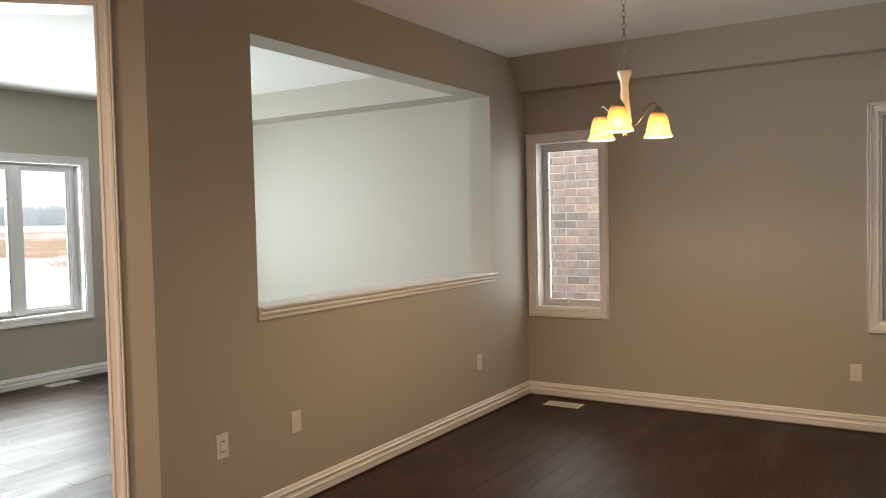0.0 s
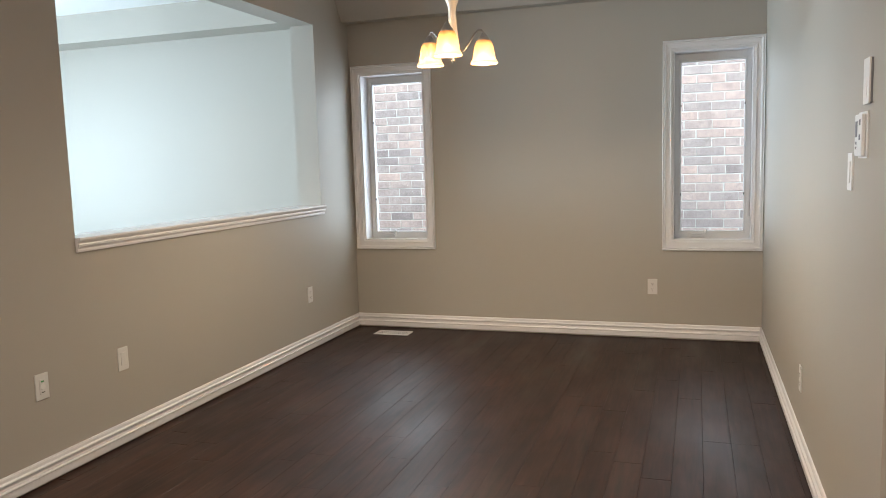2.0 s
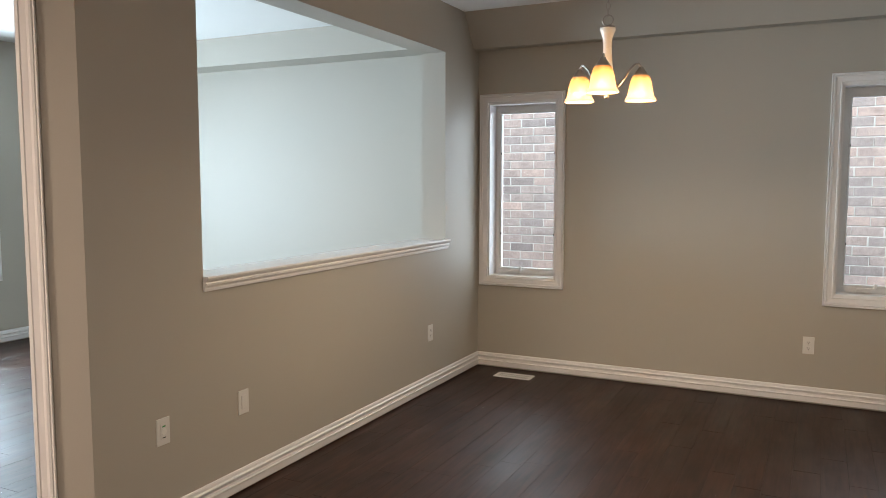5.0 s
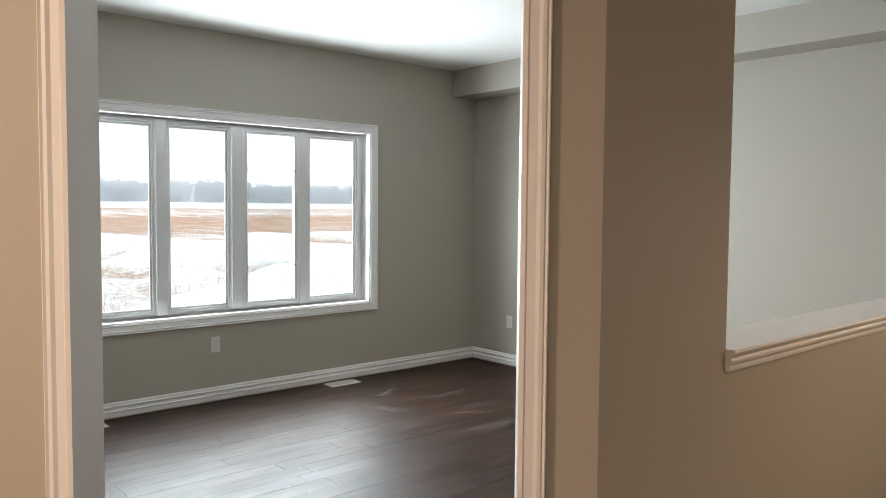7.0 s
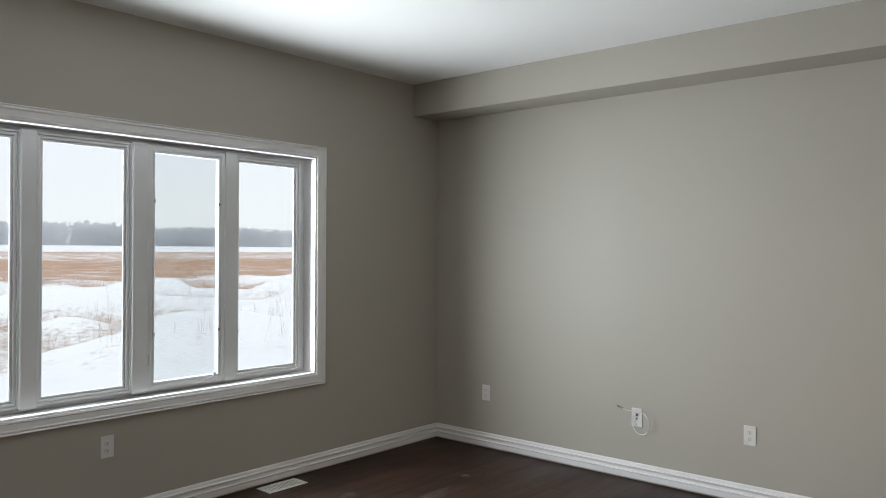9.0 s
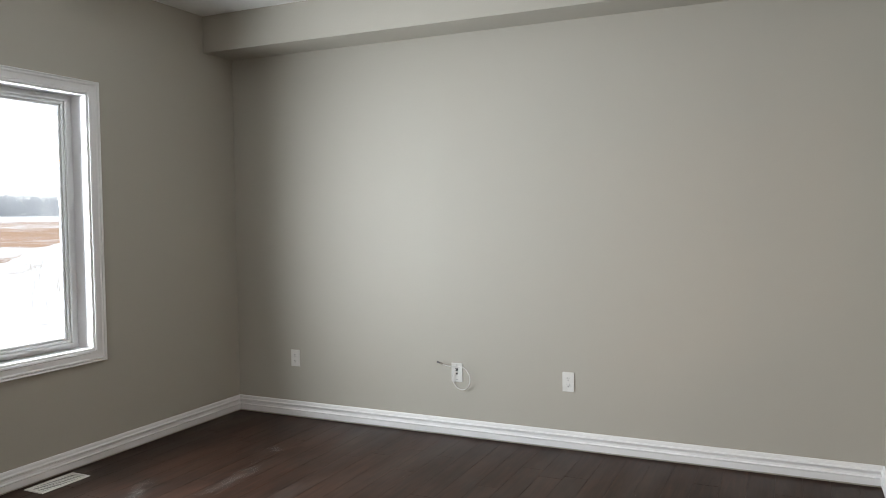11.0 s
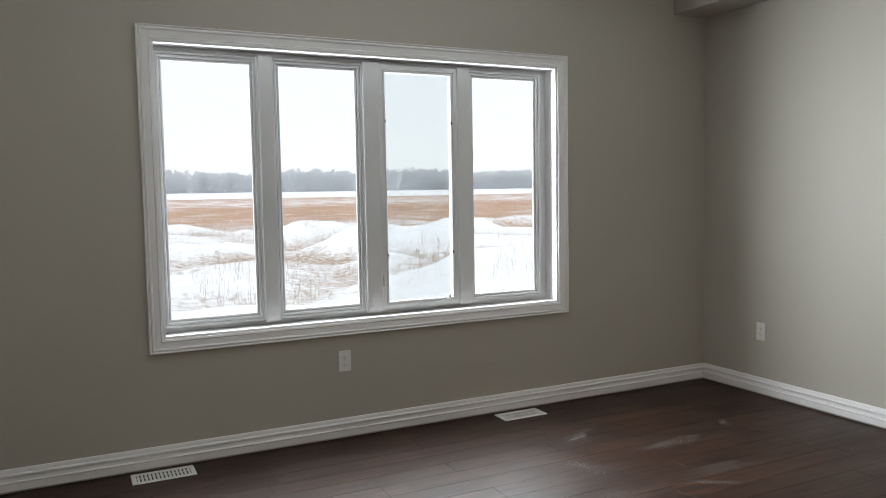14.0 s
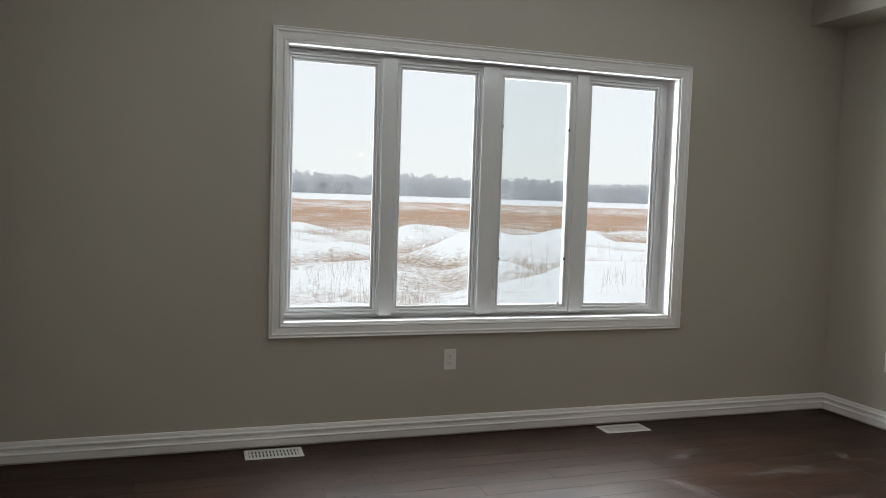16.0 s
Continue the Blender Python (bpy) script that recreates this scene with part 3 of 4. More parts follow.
# fine screen behind the opening light
g = bmesh.new()
u0, u1, z0, z1 = lights[2]
g.faces.new([g.verts.new(M_WEST @ Vector(p)) for p in ((u0 - 0.01, -0.084, z0 - 0.01), (u1 + 0.01, -0.084, z0 - 0.01), (u1 + 0.01, -0.084, z1 + 0.01), (u0 - 0.01, -0.084, z1 + 0.01))])
scr = part("insect_screen", g, M_SCREEN, win, "grey insect screen")
scr.visible_shadow = False

for nm, w in (("window_2", W1), ("window_3", W2)):
    r = (w[0] - WX, w[1] - WX, w[2], w[3])
    lt = [(r[0] + 0.060, r[1] - 0.058, r[2] + 0.066, r[3] - 0.076)]
    wn2 = window(nm, M_NORTH, r, lt, 0.160, "narrow white casement window with moulded casing", None, (0,))
    crank(wn2, M_NORTH, lt[0][0] + 0.13, lt[0][2] - 0.034, -0.128)
    latch(wn2, M_NORTH, lt[0][1] + 0.030, lt[0][2] + 0.16, -0.127)
    for cu in (lt[0][0] - 0.002, lt[0][1] + 0.002):
        for cz in (lt[0][2] + 0.27, lt[0][3] - 0.31):
            clip(wn2, M_NORTH, cu, cz, -0.131)

# ---------------- doorway trim ----------------
door = tagged(new("door_1"), "open cased doorway with white moulded trim and no door", "doorway", kind="structure")
DCAS = [(0, 0), (0, 0.012), (0.012, 0.015), (0.016, 0.012), (0.037, 0.014), (0.046, 0.020), (0.055, 0.020), (0.058, 0.016), (0.064, 0.021), (0.067, 0.019), (0.067, 0)]
rect = (DO[0], DO[1], -0.05, DO[3])
M_DIAG_IN = basis(DC + DN * DT, DS, DN)
for mm in (M_DIAG, M_DIAG_IN):
    for side in ("right", "top", "left"):
        bm = frame_side(bmesh.new(), mm, rect, DCAS, side)
        for v in bm.verts:
            v.co.z = max(v.co.z, 0.001)
        part("casing", bm, M_TRIM, door, "white moulded door casing")
for side in ("right", "top", "left"):
    bm = frame_side(bmesh.new(), M_DIAG, rect, [(0.0, 0.002), (0.0, -DT - 0.002), (0.018, -DT - 0.002), (0.018, 0.002)], side)
    for v in bm.verts:
        v.co.z = max(v.co.z, 0.001)
    part("jamb", bm, M_TRIM, door, "flat white door jamb")

# ---------------- sill of the partition opening ----------------
sill = tagged(new("window_sill"), "white painted ledge with moulded apron in the wall opening", "ledge", kind="structure")
y0, y1 = PO[0] - CY, PO[1] - CY
bm = box(bmesh.new(), y0 + 0.001, y1 - 0.001, -PT - 0.02, 0.0, 1.0, 1.052, 0.0)
bmesh.ops.transform(bm, matrix=M_PART, verts=bm.verts)
part("ledge_board", bm, M_TRIM, sill)
APRON = [(0.0, 0.991), (0.010, 0.991), (0.012, 1.0), (0.012, 1.008), (0.020, 1.018), (0.021, 1.026), (0.016, 1.032), (0.026, 1.042), (0.030, 1.050), (0.028, 1.0575), (0.0, 1.0575)]
part("apron", sweep(bmesh.new(), M_PART, y0 - 0.001, y1 + 0.03, APRON), M_TRIM, sill, "white moulded apron under the ledge")

# ---------------- electrical ----------------
def plate(bm, w=0.07, h=0.115, d=0.0055):
    return box(bm, -w / 2, w / 2, 0, d, -h / 2, h / 2, 0.002)


def outlet(m, label="white duplex outlet with plate on the wall", group=""):
    """A duplex outlet; local d points out of the wall."""
    top = empty("wall_outlet", m, label, "outlet", group or "wall outlets")
    part("cover_plate", plate(bmesh.new()), M_PLATE, top)
    for zc in (0.0195, -0.0195):
        bm = bmesh.new()
        lathe(bm, [(0.0001, 0.0075), (0.0155, 0.0075), (0.0168, 0.0062), (0.017, 0.004)], 20)
        bmesh.ops.transform(bm, matrix=Matrix.Translation((0, 0, zc)) @ Matrix.Rotation(radians(-90), 4, "X") @ Matrix.Diagonal((1, 0.86, 1, 1)), verts=bm.verts)
        face = part("socket", bm, M_PLATE, top)
        for x, z, w, h in ((-0.006, 0.003, 0.0022, 0.008), (0.006, 0.003, 0.0022, 0.007), (0.0, -0.0075, 0.005, 0.005)):
            part("slot", box(bmesh.new(), x - w / 2, x + w / 2, 0.007, 0.0079, zc + z - h / 2, zc + z + h / 2), M_DARK, face)
    bm = bmesh.new()
    lathe(bm, [(0.0001, 0.0068), (0.0028, 0.0066), (0.003, 0.005)], 10)
    bmesh.ops.transform(bm, matrix=Matrix.Rotation(radians(-90), 4, "X"), verts=bm.verts)
    part("screw", bm, M_PLATE, top)
    return top


def rocker(m, label, group="", lamp=False):
    top = empty("wall_switch", m, label, "switch", group)
    part("cover_plate", plate(bmesh.new()), M_PLATE, top)
    part("rocker", box(bmesh.new(), -0.0165, 0.0165, 0.004, 0.0085, -0.033, 0.033, 0.002), M_PLATE, top)
    if lamp:
        bm = lathe(bmesh.new(), [(0.0001, 0.0105), (0.0125, 0.0105), (0.014, 0.009), (0.014, 0.006)], 20)
        bmesh.ops.transform(bm, matrix=Matrix.Rotation(radians(-90), 4, "X"), verts=bm.verts)
        part("dial", bm, M_VENT, top)
        part("indicator", box(bmesh.new(), -0.008, 0.008, 0.008, 0.0092, 0.020, 0.026), M_GREEN, top, "small green indicator")
        part("slot", box(bmesh.new(), -0.009, 0.009, 0.008, 0.0092, -0.027, -0.023), M_DARK, top)
    return top


def on(m, u, z):
    return m @ Matrix.Translation((u, 0, z))


rocker(on(M_PART, -3.283 - CY, 0.434), "white rectangular device plate with green indicator low on the wall", "low wall devices", True)
rocker(on(M_PART, -2.786 - CY, 0.430), "white rectangular device plate low on the wall", "low wall devices")
outlet(on(M_PART, -0.838 - CY, 0.412))
outlet(on(M_NORTH, 2.404 - WX, 0.392))
outlet(on(M_WEST, -2.648 - ow, 0.430))
outlet(on(M_NORTH, -3.737 - WX, 0.412))
outlet(on(M_NORTH, -1.803 - WX, 0.403))
outlet(on(M_EAST, 2.13, 0.34))

# media plate with a loose loop of white cable
mp = empty("cable_plate", on(M_NORTH, -2.515 - WX, 0.405), "white media wall plate with a loose loop of cable", "wall plate")
part("cover_plate", plate(bmesh.new(), 0.074, 0.118), M_PLATE, mp)
part("port", box(bmesh.new(), -0.008, 0.008, 0.005, 0.012, 0.012, 0.026, 0.002), M_DARK, mp)
part("port", box(bmesh.new(), -0.005, 0.005, 0.005, 0.010, -0.012, -0.003, 0.001), M_DARK, mp)
loop = [(-0.086, 0.046, 0.056), (-0.06, 0.044, 0.047), (-0.035, 0.036, 0.042), (-0.005, 0.028, 0.047), (0.015, 0.026, 0.046)]
for i in range(27):
    a = radians(92 - i * 10.5)
    loop.append((0.037 + 0.062 * math.cos(a), 0.026 + 0.012 * math.sin(a + 0.6), -0.030 + 0.074 * math.sin(a)))
loop += [(-0.022, 0.022, 0.008), (-0.012, 0.016, 0.018), (-0.002, 0.010, 0.019)]
part("cable", tube(bmesh.new(), loop, 0.0028, 8), M_CABLE, mp, "thin white coaxial cable")
part("connector", tube(bmesh.new(), [(-0.078, 0.046, 0.054), (-0.096, 0.047, 0.060)], 0.0068, 6), M_NICKEL, mp, "metal cable connector")
part("connector_tip", tube(bmesh.new(), [(-0.096, 0.047, 0.060), (-0.116, 0.049, 0.067)], 0.0052, 10), M_GREY, mp, "dark cable connector tip")
for sz in (0.045, -0.045):
    part("screw", box(bmesh.new(), -0.003, 0.003, 0.005, 0.0066, sz - 0.003, sz + 0.003, 0.0008), M_GREY, mp, "plate screw")

# controls near the free end of the east wall
th = empty("thermostat", on(M_EAST, 3.325, 1.395), "white boxy thermostat with grey buttons on the wall", "thermostat")
part("back_plate", box(bmesh.new(), -0.062, 0.062, 0, 0.004, -0.066, 0.066, 0.001), M_PLATE, th)
part("housing", box(bmesh.new(), -0.058, 0.040, 0.004, 0.015, -0.060, 0.060, 0.004), M_PLATE, th)
part("display", box(bmesh.new(), -0.046, -0.020, 0.0145, 0.0162, -0.005, 0.040, 0.0004), M_GREY, th, "grey display window")
for bz in (-0.022, -0.036):
    part("button", box(bmesh.new(), -0.042, -0.026, 0.0145, 0.0162, bz - 0.004, bz + 0.004, 0.001), M_GREY, th, "small grey button")
for bz in (0.036, -0.006):
    part("button", box(bmesh.new(), 0.006, 0.022, 0.0145, 0.0162, bz - 0.008, bz + 0.008, 0.001), M_GREY, th, "small grey button")
pl = empty("alarm_keypad", on(M_EAST, 3.380, 1.542), "white rectangular wall keypad above the thermostat", "keypad")
# dark colour, set off to the near side, imitates the edge's shade
part("back_plate", box(bmesh.new(), -0.036, 0.040, 0, 0.005, -0.061, 0.061, 0.001), M_GREY, pl, "back plate coloured dark for the keypad's shaded edge")
part("housing", box(bmesh.new(), -0.038, 0.038, 0.005, 0.010, -0.063, 0.063, 0.002), M_PLATE, pl)
part("keys", box(bmesh.new(), -0.028, 0.010, 0.010, 0.0112, -0.045, 0.01, 0.0005), M_VENT, pl)
rocker(on(M_EAST, 3.150, 1.287), "white single switch with plate on the wall")

# ---------------- floor registers ----------------
def register(x, y, turn, label="white metal floor register with slotted grille"):
    top = empty("floor_vent", pose(x, y, 0.0, 0, 0, turn), label, "floor vent", "floor vents")
    ring = [(0, 0.001), (0, 0.004), (0.004, 0.0055), (0.019, 0.005), (0.022, 0.0015), (0.022, 0.0005)]
    flat = Matrix(((1, 0, 0, 0), (0, 0, 1, 0), (0, 1, 0, 0), (0, 0, 0, 1)))
    part("rim", frame_ring(flat, (-0.124, 0.124, -0.047, 0.047), ring), M_VENT, top)
    # flat near-black sheet stands in for the shade below the louvres
    part("duct", box(bmesh.new(), -0.126, 0.126, -0.049, 0.049, 0.0004, 0.0012), M_DARK, top, "flat dark sheet for the shade under the grille")
    for i in range(14):
        xx = -0.124 + 0.248 * (i + 0.5) / 14
        bm = box(bmesh.new(), xx - 0.0052, xx + 0.0052, -0.048, 0.048, 0.0022, 0.0042)
        part("louvre", bm, M_VENT, top)
    part("rail", box(bmesh.new(), -0.124, 0.124, -0.003, 0.003, 0.0026, 0.0047), M_VENT, top)
    return top


register(-4.122, -1.586, 90)
register(-4.122, -3.615, 90)
register(0.398, -0.214, 0)

# flecks of dry plaster left on the floor
rnd = random.Random(77)
bm = bmesh.new()
for _ in range(26):
    fx, fy = (rnd.uniform(-4.0, -0.6), rnd.uniform(-4.6, -0.4)) if rnd.random() < 0.65 else (rnd.uniform(0.3, 3.0), rnd.uniform(-4.5, -0.4))
    n0 = rnd.randint(4, 6)
    fr = rnd.uniform(0.001, 0.0032)
    vs = [bm.verts.new((fx + fr * rnd.uniform(0.5, 1.2) * math.cos(6.283 * q / n0), fy + fr * rnd.uniform(0.5, 1.2) * math.sin(6.283 * q / n0), 0.0012)) for q in range(n0)]
    tip = bm.verts.new((fx, fy, 0.0012 + fr * 0.5))
    low = bm.verts.new((fx, fy, 0.0002))
    for q in range(n0):
        bm.faces.new((vs[q], vs[(q + 1) % n0], tip))
        bm.faces.new((vs[(q + 1) % n0], vs[q], low))
tagged(part("plaster_flecks", bm, M_PLATE), "tiny pale plaster flecks scattered on the floor", "debris", kind="stuff")

# pale smears of plaster dust, rubbed across the boards
def smears(strokes):
    rnd = random.Random(41)
    bm = bmesh.new()
    cover = bm.verts.layers.float.new("cover")
    for x0, y0, x1, y1, width, bow in strokes:
        a, b = Vector((x0, y0, 0)), Vector((x1, y1, 0))
        side = (b - a).normalized().cross(Vector((0, 0, 1)))
        prev = None
        for i in range(17):
            f = i / 16
            mid = a.lerp(b, f) + side * (bow * math.sin(math.pi * f) + rnd.uniform(-0.004, 0.004))
            w = 0.8 * width * math.sin(math.pi * (0.06 + 0.88 * f)) ** 0.6 * rnd.uniform(0.6, 1.2)
            row = [bm.verts.new(mid + side * o + Vector((0, 0, 0.0022))) for o in (-1.6 * w, 0, 1.6 * w)]
            row[1][cover] = math.sin(math.pi * f)
            if prev:
                for k in (0, 1):
                    bm.faces.new((prev[k], prev[k + 1], row[k + 1], row[k]))
            prev = row
    return tagged(part("dust_smears", bm, M_DUST), "pale plaster dust smeared over the dark floorboards", "dust", kind="stuff")


smears([(-3.31, -1.46, -3.39, -0.84, 0.060, 0.06), (-2.50, -1.82, -2.43, -1.18, 0.035, 0.00), (-2.88, -1.96, -2.83, -1.76, 0.090, 0.00), (-3.57, -1.67, -3.72, -1.35, 0.060, 0.03), (-3.43, -0.72, -3.40, -0.62, 0.070, 0.00), (-3.37, -1.89, -3.04, -1.76, 0.050, -0.05), (-2.89, -1.50, -2.70, -1.23, 0.030, 0.02)])

# ---------------- chandelier ----------------
LX, LY = 1.527, -2.010
lamp = empty("chandelier", pose(LX, LY, 1.85), "three-light chandelier with amber glass shades and cream column", "chandelier")
part("canopy", lathe(bmesh.new(), [(0.0005, CEIL - 1.85 - 0.035), (0.02, CEIL - 1.85 - 0.034), (0.045, CEIL - 1.85 - 0.025), (0.062, CEIL - 1.85 - 0.008), (0.064, CEIL - 1.85)], 24), M_NICKEL, lamp, smooth=True)
zz = 0.40
k = 0
while zz < CEIL - 1.85 - 0.04:
    pts = []
    for i in range(12):
        a = 2 * math.pi * i / 12
        px, pz = 0.009 * math.cos(a), 0.019 * math.sin(a)
        pts.append((px, 0, zz + pz) if k % 2 else (0, px, zz + pz))
    part("chain_link", tube(bmesh.new(), pts, 0.0022, 6, True), M_NICKEL, lamp, smooth=True)
    zz += 0.030
    k += 1
part("top_ring", tube(bmesh.new(), [(0.024 * math.cos(2 * math.pi * i / 18), 0.0, 0.366 + 0.024 * math.sin(2 * math.pi * i / 18)) for i in range(18)], 0.003, 8, True), M_NICKEL, lamp, smooth=True)
part("top_cap", lathe(bmesh.new(), [(0.0005, 0.343), (0.012, 0.342), (0.036, 0.336), (0.037, 0.331), (0.03, 0.329)], 24), M_NICKEL, lamp, smooth=True)
part("column", lathe(bmesh.new(), [(0.034, 0.331), (0.036, 0.322), (0.030, 0.305), (0.022, 0.285), (0.019, 0.262), (0.020, 0.225), (0.024, 0.17), (0.030, 0.11), (0.033, 0.090), (0.031, 0.073), (0.02, 0.065)], 28), M_CERAMIC, lamp, "cream ceramic column", smooth=True)
part("hub", lathe(bmesh.new(), [(0.026, 0.070), (0.034, 0.065), (0.034, 0.055), (0.02, 0.043), (0.010, 0.036), (0.007, 0.026), (0.010, 0.018), (0.008, 0.011), (0.0005, 0.008)], 20), M_NICKEL, lamp, smooth=True)
for ang, lift in ((-82, 0.018), (37, 0.003), (154, 0.006)):
    a = radians(ang)
    ca, sa = math.cos(a), math.sin(a)
    R = 0.168
    arm = [(0.025, 0.045), (0.055, 0.055), (0.085, 0.095), (0.115, 0.145), (0.138, 0.168), (0.155, 0.172), (R - 0.003, 0.160), (R, 0.140)]
    part("arm", tube(bmesh.new(), [(r * ca, r * sa, z + (0.018 - 0.018 * r / R) + lift * r / R) for r, z in arm], 0.0052, 10), M_NICKEL, lamp, smooth=True)
    at = Matrix.Translation((R * ca, R * sa, lift))
    part("socket_cup", lathe(bmesh.new(), [(0.0005, 0.158), (0.012, 0.156), (0.016, 0.146), (0.028, 0.130), (0.036, 0.112), (0.034, 0.110)], 22, at), M_NICKEL, lamp, smooth=True)
    outer = [(0.036, 0.118), (0.042, 0.106), (0.050, 0.080), (0.055, 0.050), (0.060, 0.024), (0.067, 0.014), (0.0705, 0.006), (0.0705, 0.001)]
    inner = [(r - 0.004, z) for r, z in reversed(outer)]
    sh = part("shade", lathe(bmesh.new(), outer + inner, 28, at), M_SHADE, lamp, "glowing amber glass bell shade", smooth=True)
    bulb = new("bulb", bpy.data.lights.new("bulb", "POINT"))
    bulb.data.energy, bulb.data.color, bulb.data.shadow_soft_size = 14.5, (1.0, 0.70, 0.43), 0.025
    bulb.location = (LX + R * ca, LY + R * sa, 1.88 + lift)

# made-up housings for the two added fill lamps, never in view
fix = empty("ceiling_light", pose(HALL_FILL[0][0], HALL_FILL[0][1], CEIL), "added round white lamp housing in the hall, out of view", "ceiling light", "hall ceiling lights")
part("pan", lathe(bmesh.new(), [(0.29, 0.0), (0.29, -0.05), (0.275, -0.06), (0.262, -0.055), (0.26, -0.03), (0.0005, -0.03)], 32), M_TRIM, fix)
copy_thing(fix, pose(HALL_FILL[1][0], HALL_FILL[1][1], CEIL))

# ---------------- outside ----------------
def ground_height(x, y):
    z = -0.75
    d = -x - 4.5
    if d > 0:
        z -= 0.25 * min(1, d / 10)
        w = max(0.0, min(1.0, (d - 9) / 8)) * max(0.0, min(1.0, (58 - d) / 18))
        v = noise.noise(Vector((x * 0.09, y * 0.10, 3.1))) * 0.7 + noise.noise(Vector((x * 0.23, y * 0.27, 7.7))) * 1.2
        v += noise.noise(Vector((x * 0.7, y * 0.7, 1.7))) * 0.17 + noise.noise(Vector((x * 1.7, y * 1.7, 4.7))) * 0.06
        z += w * (v + 0.15) + 0.05 * noise.noise(Vector((x * 0.8, y * 0.8, 9.1)))
        z += max(0.0, min(d, 330) - 128) * 0.0205
    return z


def ground():
    bm = bmesh.new()
    xs = [6, 3, 0, -2, -4]
    x = -5.0
    while x > -60:
        xs.append(x)
        x -= 0.4 + 0.008 * (-x)
    while x > -420:
        xs.append(x)
        x -= 6
    xs += [-500, -700, -1200, -2500]
    xs = [2500, 400, 60, 20] + xs
    ys = [-2500, -800, -400, -200, -120, -80]
    y = -60.0
    while y < 60:
        ys.append(y)
        y += 0.42 if -22 < y < 36 else 1.2
    ys += [61.5, 80, 120, 200, 400, 800, 2500]
    grid = []
    for x in xs:
        row = []
        for y in ys:
            z = ground_height(x, y)
            row.append(bm.verts.new((x, y, z)))
        grid.append(row)
    for a, b in zip(grid, grid[1:]):
        for i in range(len(ys) - 1):
            bm.faces.new((a[i], b[i], b[i + 1], a[i + 1]))
    return tagged(part("ground", bm, M_GROUND, smooth=True), "snow-covered field with mounds and dry brown grass", "ground", kind="structure")


ground()


def tree_line():
    """Far bare woodland: crowns of many small twig tufts that merge into a band, with the haze put into their colour.
    """
    rnd = random.Random(5)
    verts, faces = [], []
    for _ in range(1500):
        y = rnd.uniform(-190, 260)
        x = -318 - rnd.random() * 45
        h = 8.9 + 2.0 * noise.noise(Vector((y * 0.025, 0, 0))) + rnd.uniform(-1.6, 1.4)
        w = rnd.uniform(1.8, 3.6)
        for _k in range(170):
            a, q = rnd.uniform(0, 6.283), rnd.random()
            zc = 2.5 + h * (rnd.random() ** 0.8)
            rr = w * math.sqrt(max(0.02, 1 - ((zc - 2.5) / (h + 0.3)) ** 2)) * math.sqrt(q)
            cx, cy = x + rr * math.cos(a), y + rr * math.sin(a)
            i = len(verts)
            dy, dz = [rnd.uniform(-0.5, 0.5) for _j in range(3)], [rnd.uniform(-0.5, 0.5) for _j in range(3)]
            for _j in range(3):
                verts.append((cx + rnd.uniform(-0.3, 0.3), cy + dy[_j], zc + dz[_j]))
            east = (dy[1] - dy[0]) * (dz[2] - dz[0]) - (dz[1] - dz[0]) * (dy[2] - dy[0])
            faces.append((i, i + 1, i + 2) if east > 0 else (i, i + 2, i + 1))
    me = bpy.data.meshes.new("tree_line")
    me.from_pydata(verts, [], faces)
    # one normal for all tufts evens out their shading, as haze would
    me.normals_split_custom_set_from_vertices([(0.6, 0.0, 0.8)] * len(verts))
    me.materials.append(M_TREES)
    return tagged(new("tree_line", me), "distant bare woodland along the horizon, coloured pale for haze", "woodland", kind="stuff")


tree_line()


def weeds():
    """Dry stalks sticking out of the snow between the mounds."""
    rnd = random.Random(11)
    verts, faces = [], []
    for _ in range(300):
        cx, cy = -rnd.uniform(16, 60), rnd.uniform(-16, 34)
        for _k in range(rnd.randint(6, 30)):
            x, y = cx + rnd.gauss(0, 0.45), cy + rnd.gauss(0, 0.45)
            z = ground_height(x, y)
            h = rnd.uniform(0.10, 0.5) + (0.35 if _k < 4 else 0)
            tx, ty = x + rnd.gauss(0, 0.12), y + rnd.gauss(0, 0.12)
            r = 0.004
            i = len(verts)
            for a in range(3):
                verts.append((x + r * math.cos(a * 2.094), y + r * math.sin(a * 2.094), z - 0.08))
            for a in range(3):
                verts.append((tx + 0.5 * r * math.cos(a * 2.094), ty + 0.5 * r * math.sin(a * 2.094), z + h))
            for a in range(3):
                b = (a + 1) % 3
                faces.append((i + a, i + b, i + 3 + b, i + 3 + a))
            for _t in range(3):
                k = len(verts)
                f = rnd.uniform(0.4, 0.95)
                px, py, pz = x + (tx - x) * f, y + (ty - y) * f, z + h * f
                dx, dy = rnd.uniform(-0.07, 0.07), rnd.uniform(-0.07, 0.07)
                verts += [(px, py, pz - 0.004), (px, py, pz + 0.004), (px + dx, py + dy, pz + 0.13)]
                faces.append((k, k + 1, k + 2))
    me = bpy.data.meshes.new("weeds")
    me.from_pydata(verts, [], faces)
    me.materials.append(M_WEED)
    return tagged(new("weeds", me), "dry brown weed stalks standing in the snow", "weeds", kind="stuff")


weeds()


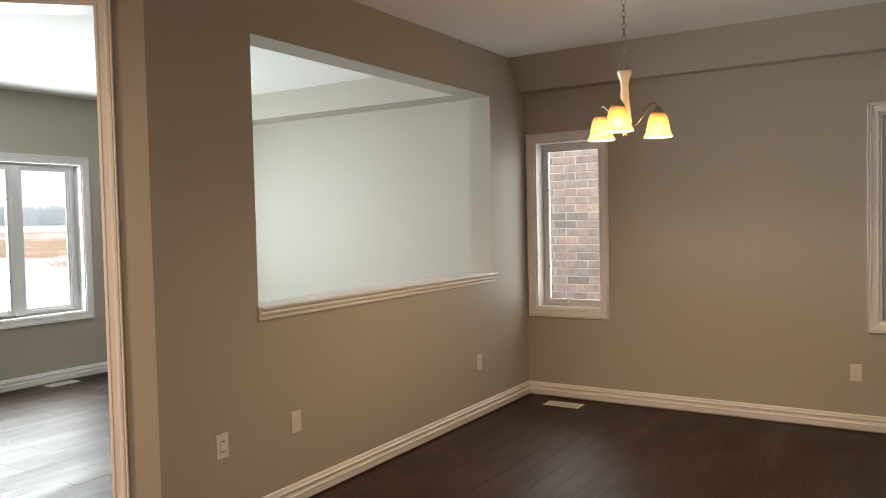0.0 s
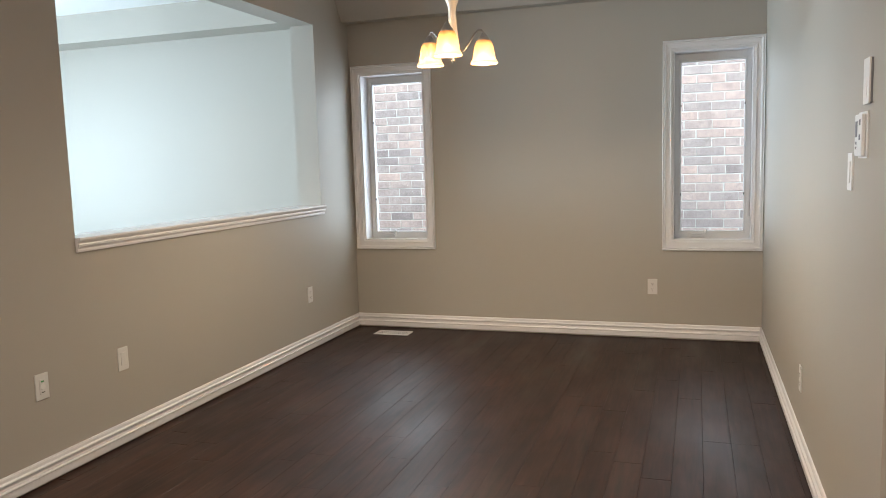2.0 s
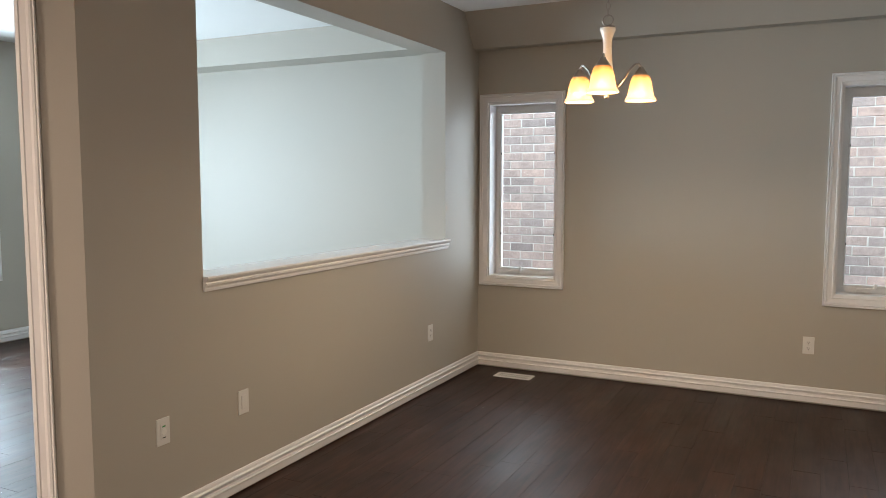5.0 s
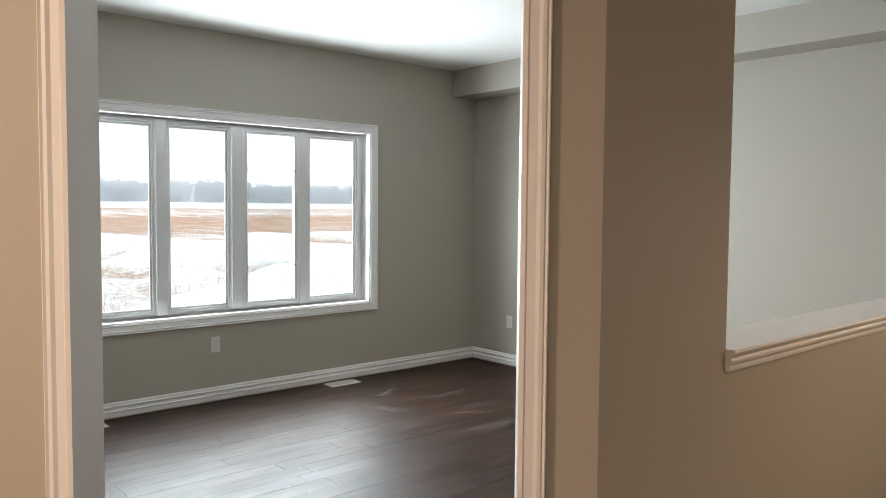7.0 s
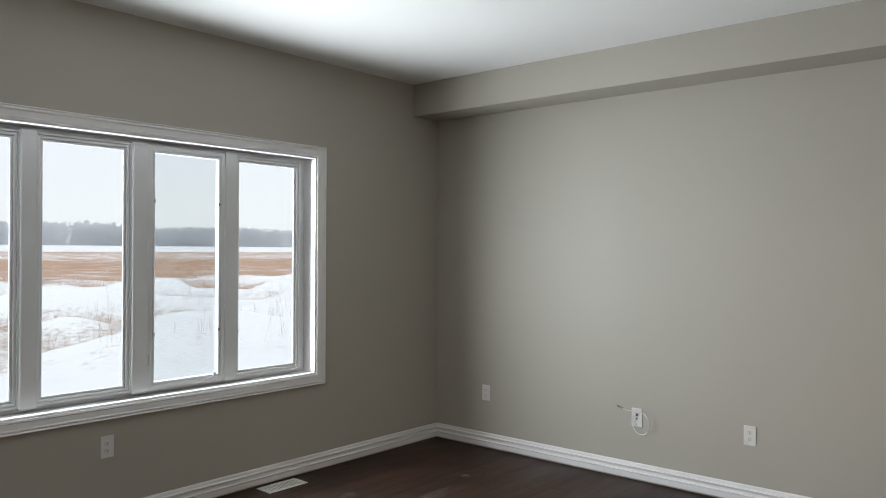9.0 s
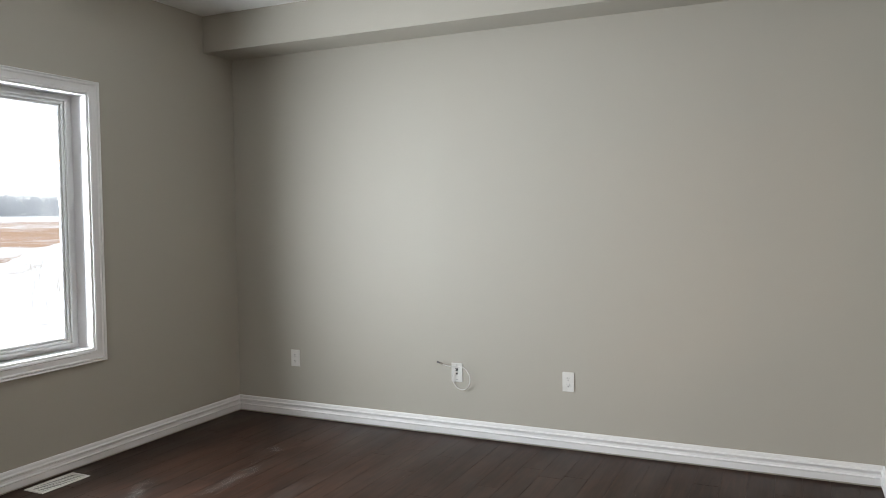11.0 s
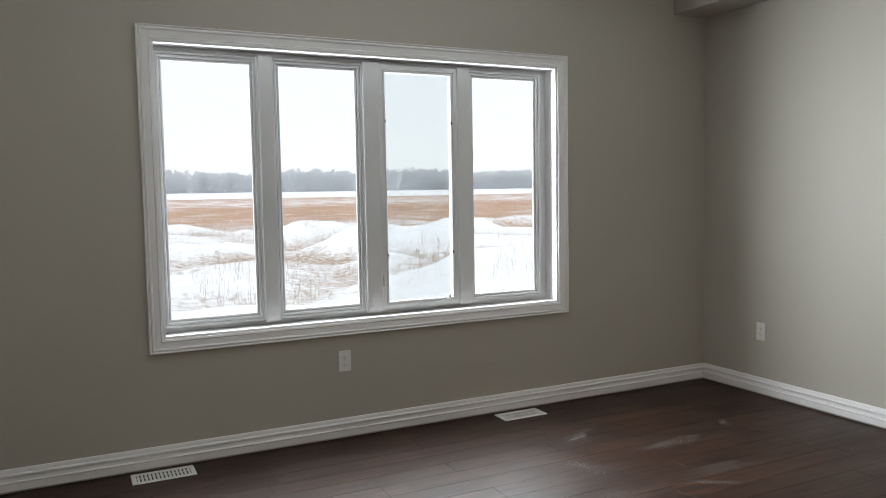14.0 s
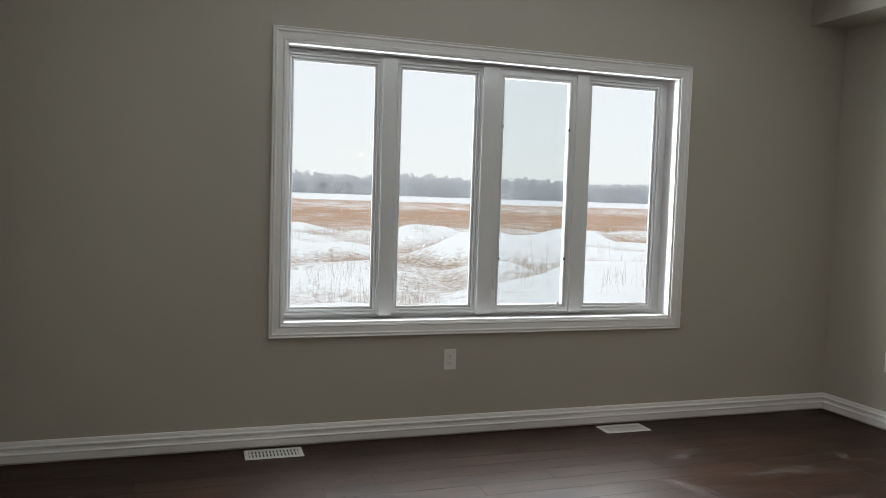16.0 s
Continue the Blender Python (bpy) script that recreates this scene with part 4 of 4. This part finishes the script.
def raindrops():
    """Water drops on the outside of the large window's glass."""
    rnd = random.Random(23)
    bm = bmesh.new()
    for u0, u1, z0, z1 in lights:
        for _ in range(220):
            u, z = rnd.uniform(u0, u1), z0 + (z1 - z0) * min(1, max(0, rnd.gauss(0.44, 0.09)))
            r = rnd.uniform(0.0004, 0.0010)
            c = M_WEST @ Vector((u, -0.1095, z))
            rings = []
            for k, (q, o) in enumerate(((1.0, 0.0), (0.8, 0.55), (0.35, 0.9))):
                rings.append([bm.verts.new((c.x - o * r * 0.6, c.y + q * r * math.cos(j * 1.0472), c.z + q * r * 1.25 * math.sin(j * 1.0472))) for j in range(6)])
            for a, b in zip(rings, rings[1:]):
                for j in range(6):
                    bm.faces.new((a[j], a[(j + 1) % 6], b[(j + 1) % 6], b[j]))
            bm.faces.new(rings[-1])
    ob = part("raindrops", bm, M_DROP, win, "small water drops on the glass", smooth=True)
    ob.visible_shadow = False
    return tagged(ob, kind="stuff")


raindrops()

# ---------------- neighbouring brick house ----------------
BY = 2.30
house = tagged(new("neighbour_house"), "neighbouring house wall of pinkish grey brick with pale mortar", "house")
part("wall", box(bmesh.new(), -7, 10, BY - 0.001, BY + 0.2, -1.0, 5.6), M_MORTAR, house, "pale mortar bed of the brick wall")


def brick_mesh(name, length):
    v, f = [], []
    h, c = 0.079, 0.003
    for y, k in ((0.03, 0.0), (-0.006 + c, 0.0), (-0.006, c)):
        v += [(-length / 2 + k, y, -h / 2 + k), (length / 2 - k, y, -h / 2 + k), (length / 2 - k, y, h / 2 - k), (-length / 2 + k, y, h / 2 - k)]
    for a in (0, 4):
        for i in range(4):
            j = (i + 1) % 4
            f.append((a + i, a + j, a + 4 + j, a + 4 + i))
    f.append((8, 9, 10, 11))
    me = bpy.data.meshes.new(name)
    me.from_pydata(v, [], f)
    me.materials.append(M_BRICK)
    return me


full = brick_mesh("brick", 0.257)
rnd = random.Random(3)
rest_v, rest_f = [], []
for row in range(-10, 50):
    z = 0.045 + row * 0.0895
    x = -6.9 + (0.1335 if row % 2 else 0) + rnd.uniform(-0.012, 0.012)
    while x < 9.9:
        j = rnd.uniform(-0.0015, 0.0015)
        near = 0.35 < z < 2.55 and (-1.15 < x < 0.45 or 2.25 < x < 3.65)
        if near:
            ob = new("brick", full)
            ob.location = (x + rnd.uniform(-0.004, 0.004), BY + j, z + rnd.uniform(-0.002, 0.002))
            ob.rotation_euler = (0, rnd.uniform(-0.012, 0.012), 0)
            ob.parent = house
        else:
            i = len(rest_v)
            rest_v += [(p.co.x + x, p.co.y + BY + j, p.co.z + z) for p in full.vertices]
            rest_f += [tuple(q + i for q in poly.vertices) for poly in full.polygons]
        x += 0.267
me = bpy.data.meshes.new("brick_courses")
me.from_pydata(rest_v, [], rest_f)
me.materials.append(M_BRICK)
ob = new("brick_courses", me)
ob.parent = house
tagged(ob, kind="stuff")

# ---------------- floors ----------------
BOARD = 0.127
meshes = {}


def plank_mesh(length):
    key = round(length, 2)
    if key not in meshes:
        w, l, c, g = BOARD, key, 0.0008, 0.0003
        v, f = [], []
        for z, k in ((-0.018, g), (-c, g), (0.0, g + c)):
            v += [(-w / 2 + k, -l / 2 + k, z), (w / 2 - k, -l / 2 + k, z), (w / 2 - k, l / 2 - k, z), (-w / 2 + k, l / 2 - k, z)]
        for a in (0, 4):
            for i in range(4):
                j = (i + 1) % 4
                f.append((a + i, a + j, a + 4 + j, a + 4 + i))
        f.append((8, 9, 10, 11))
        me = bpy.data.meshes.new("plank")
        me.from_pydata(v, [], f)
        me.materials.append(M_FLOOR)
        meshes[key] = me
    return meshes[key]


def floor(name, x0, x1, y0, y1, label, seed, single=True):
    rnd = random.Random(seed)
    top = tagged(part(name, box(bmesh.new(), x0, x1, y0, y1, -0.06, -0.0185), M_DARK), label, "floor", kind="structure")
    rv, rf = [], []
    x = x0 + BOARD / 2
    while x < x1:
        y = y0
        first = True
        while y < y1 - 0.02:
            l = rnd.choice((0.6, 0.8, 0.95, 1.1, 1.25, 1.5))
            if first:
                l = rnd.choice((0.3, 0.5, 0.75, 1.0, 1.2))
                first = False
            l = min(l, y1 - y)
            if y1 - y - l < 0.25:
                l = y1 - y
            me = plank_mesh(l)
            if single:
                ob = new("plank", me)
                ob.location = (x, y + l / 2, rnd.uniform(-0.0003, 0.0003))
                ob.rotation_euler = (0, rnd.gauss(0, 0.0014), 0)
                ob.parent = top
            else:
                i = len(rv)
                rv += [(p.co.x + x, p.co.y + y + l / 2, p.co.z) for p in me.vertices]
                rf += [tuple(q + i for q in poly.vertices) for poly in me.polygons]
            y += l
        x += BOARD
    if rv:
        me = bpy.data.meshes.new("planks")
        me.from_pydata(rv, [], rf)
        me.materials.append(M_FLOOR)
        ob = new("planks", me)
        ob.parent = top
        tagged(ob, kind="stuff")
    return top


XL = WX - 0.01 + 33 * BOARD
floor("floor_living", WX - 0.01, XL, SY - 0.11, 0.01, "dark stained hardwood plank floor with dusty scuffs", 1)
XD = XL + 26 * BOARD
floor("floor_dining", XL, XD, -6.0, 0.01, "dark stained hardwood plank floor", 2)
floor("floor_hall", XL - 12 * BOARD, XD, -7.7, -6.0, "dark stained hardwood plank floor", 3, False)
floor("floor_hall_west", XL - 12 * BOARD, XL, -6.0, SY - 0.11, "dark stained hardwood plank floor", 4, False)
floor("floor_hall_east", XD, XD + 17 * BOARD, -7.7, 0.01, "dark stained hardwood plank floor", 5, False)
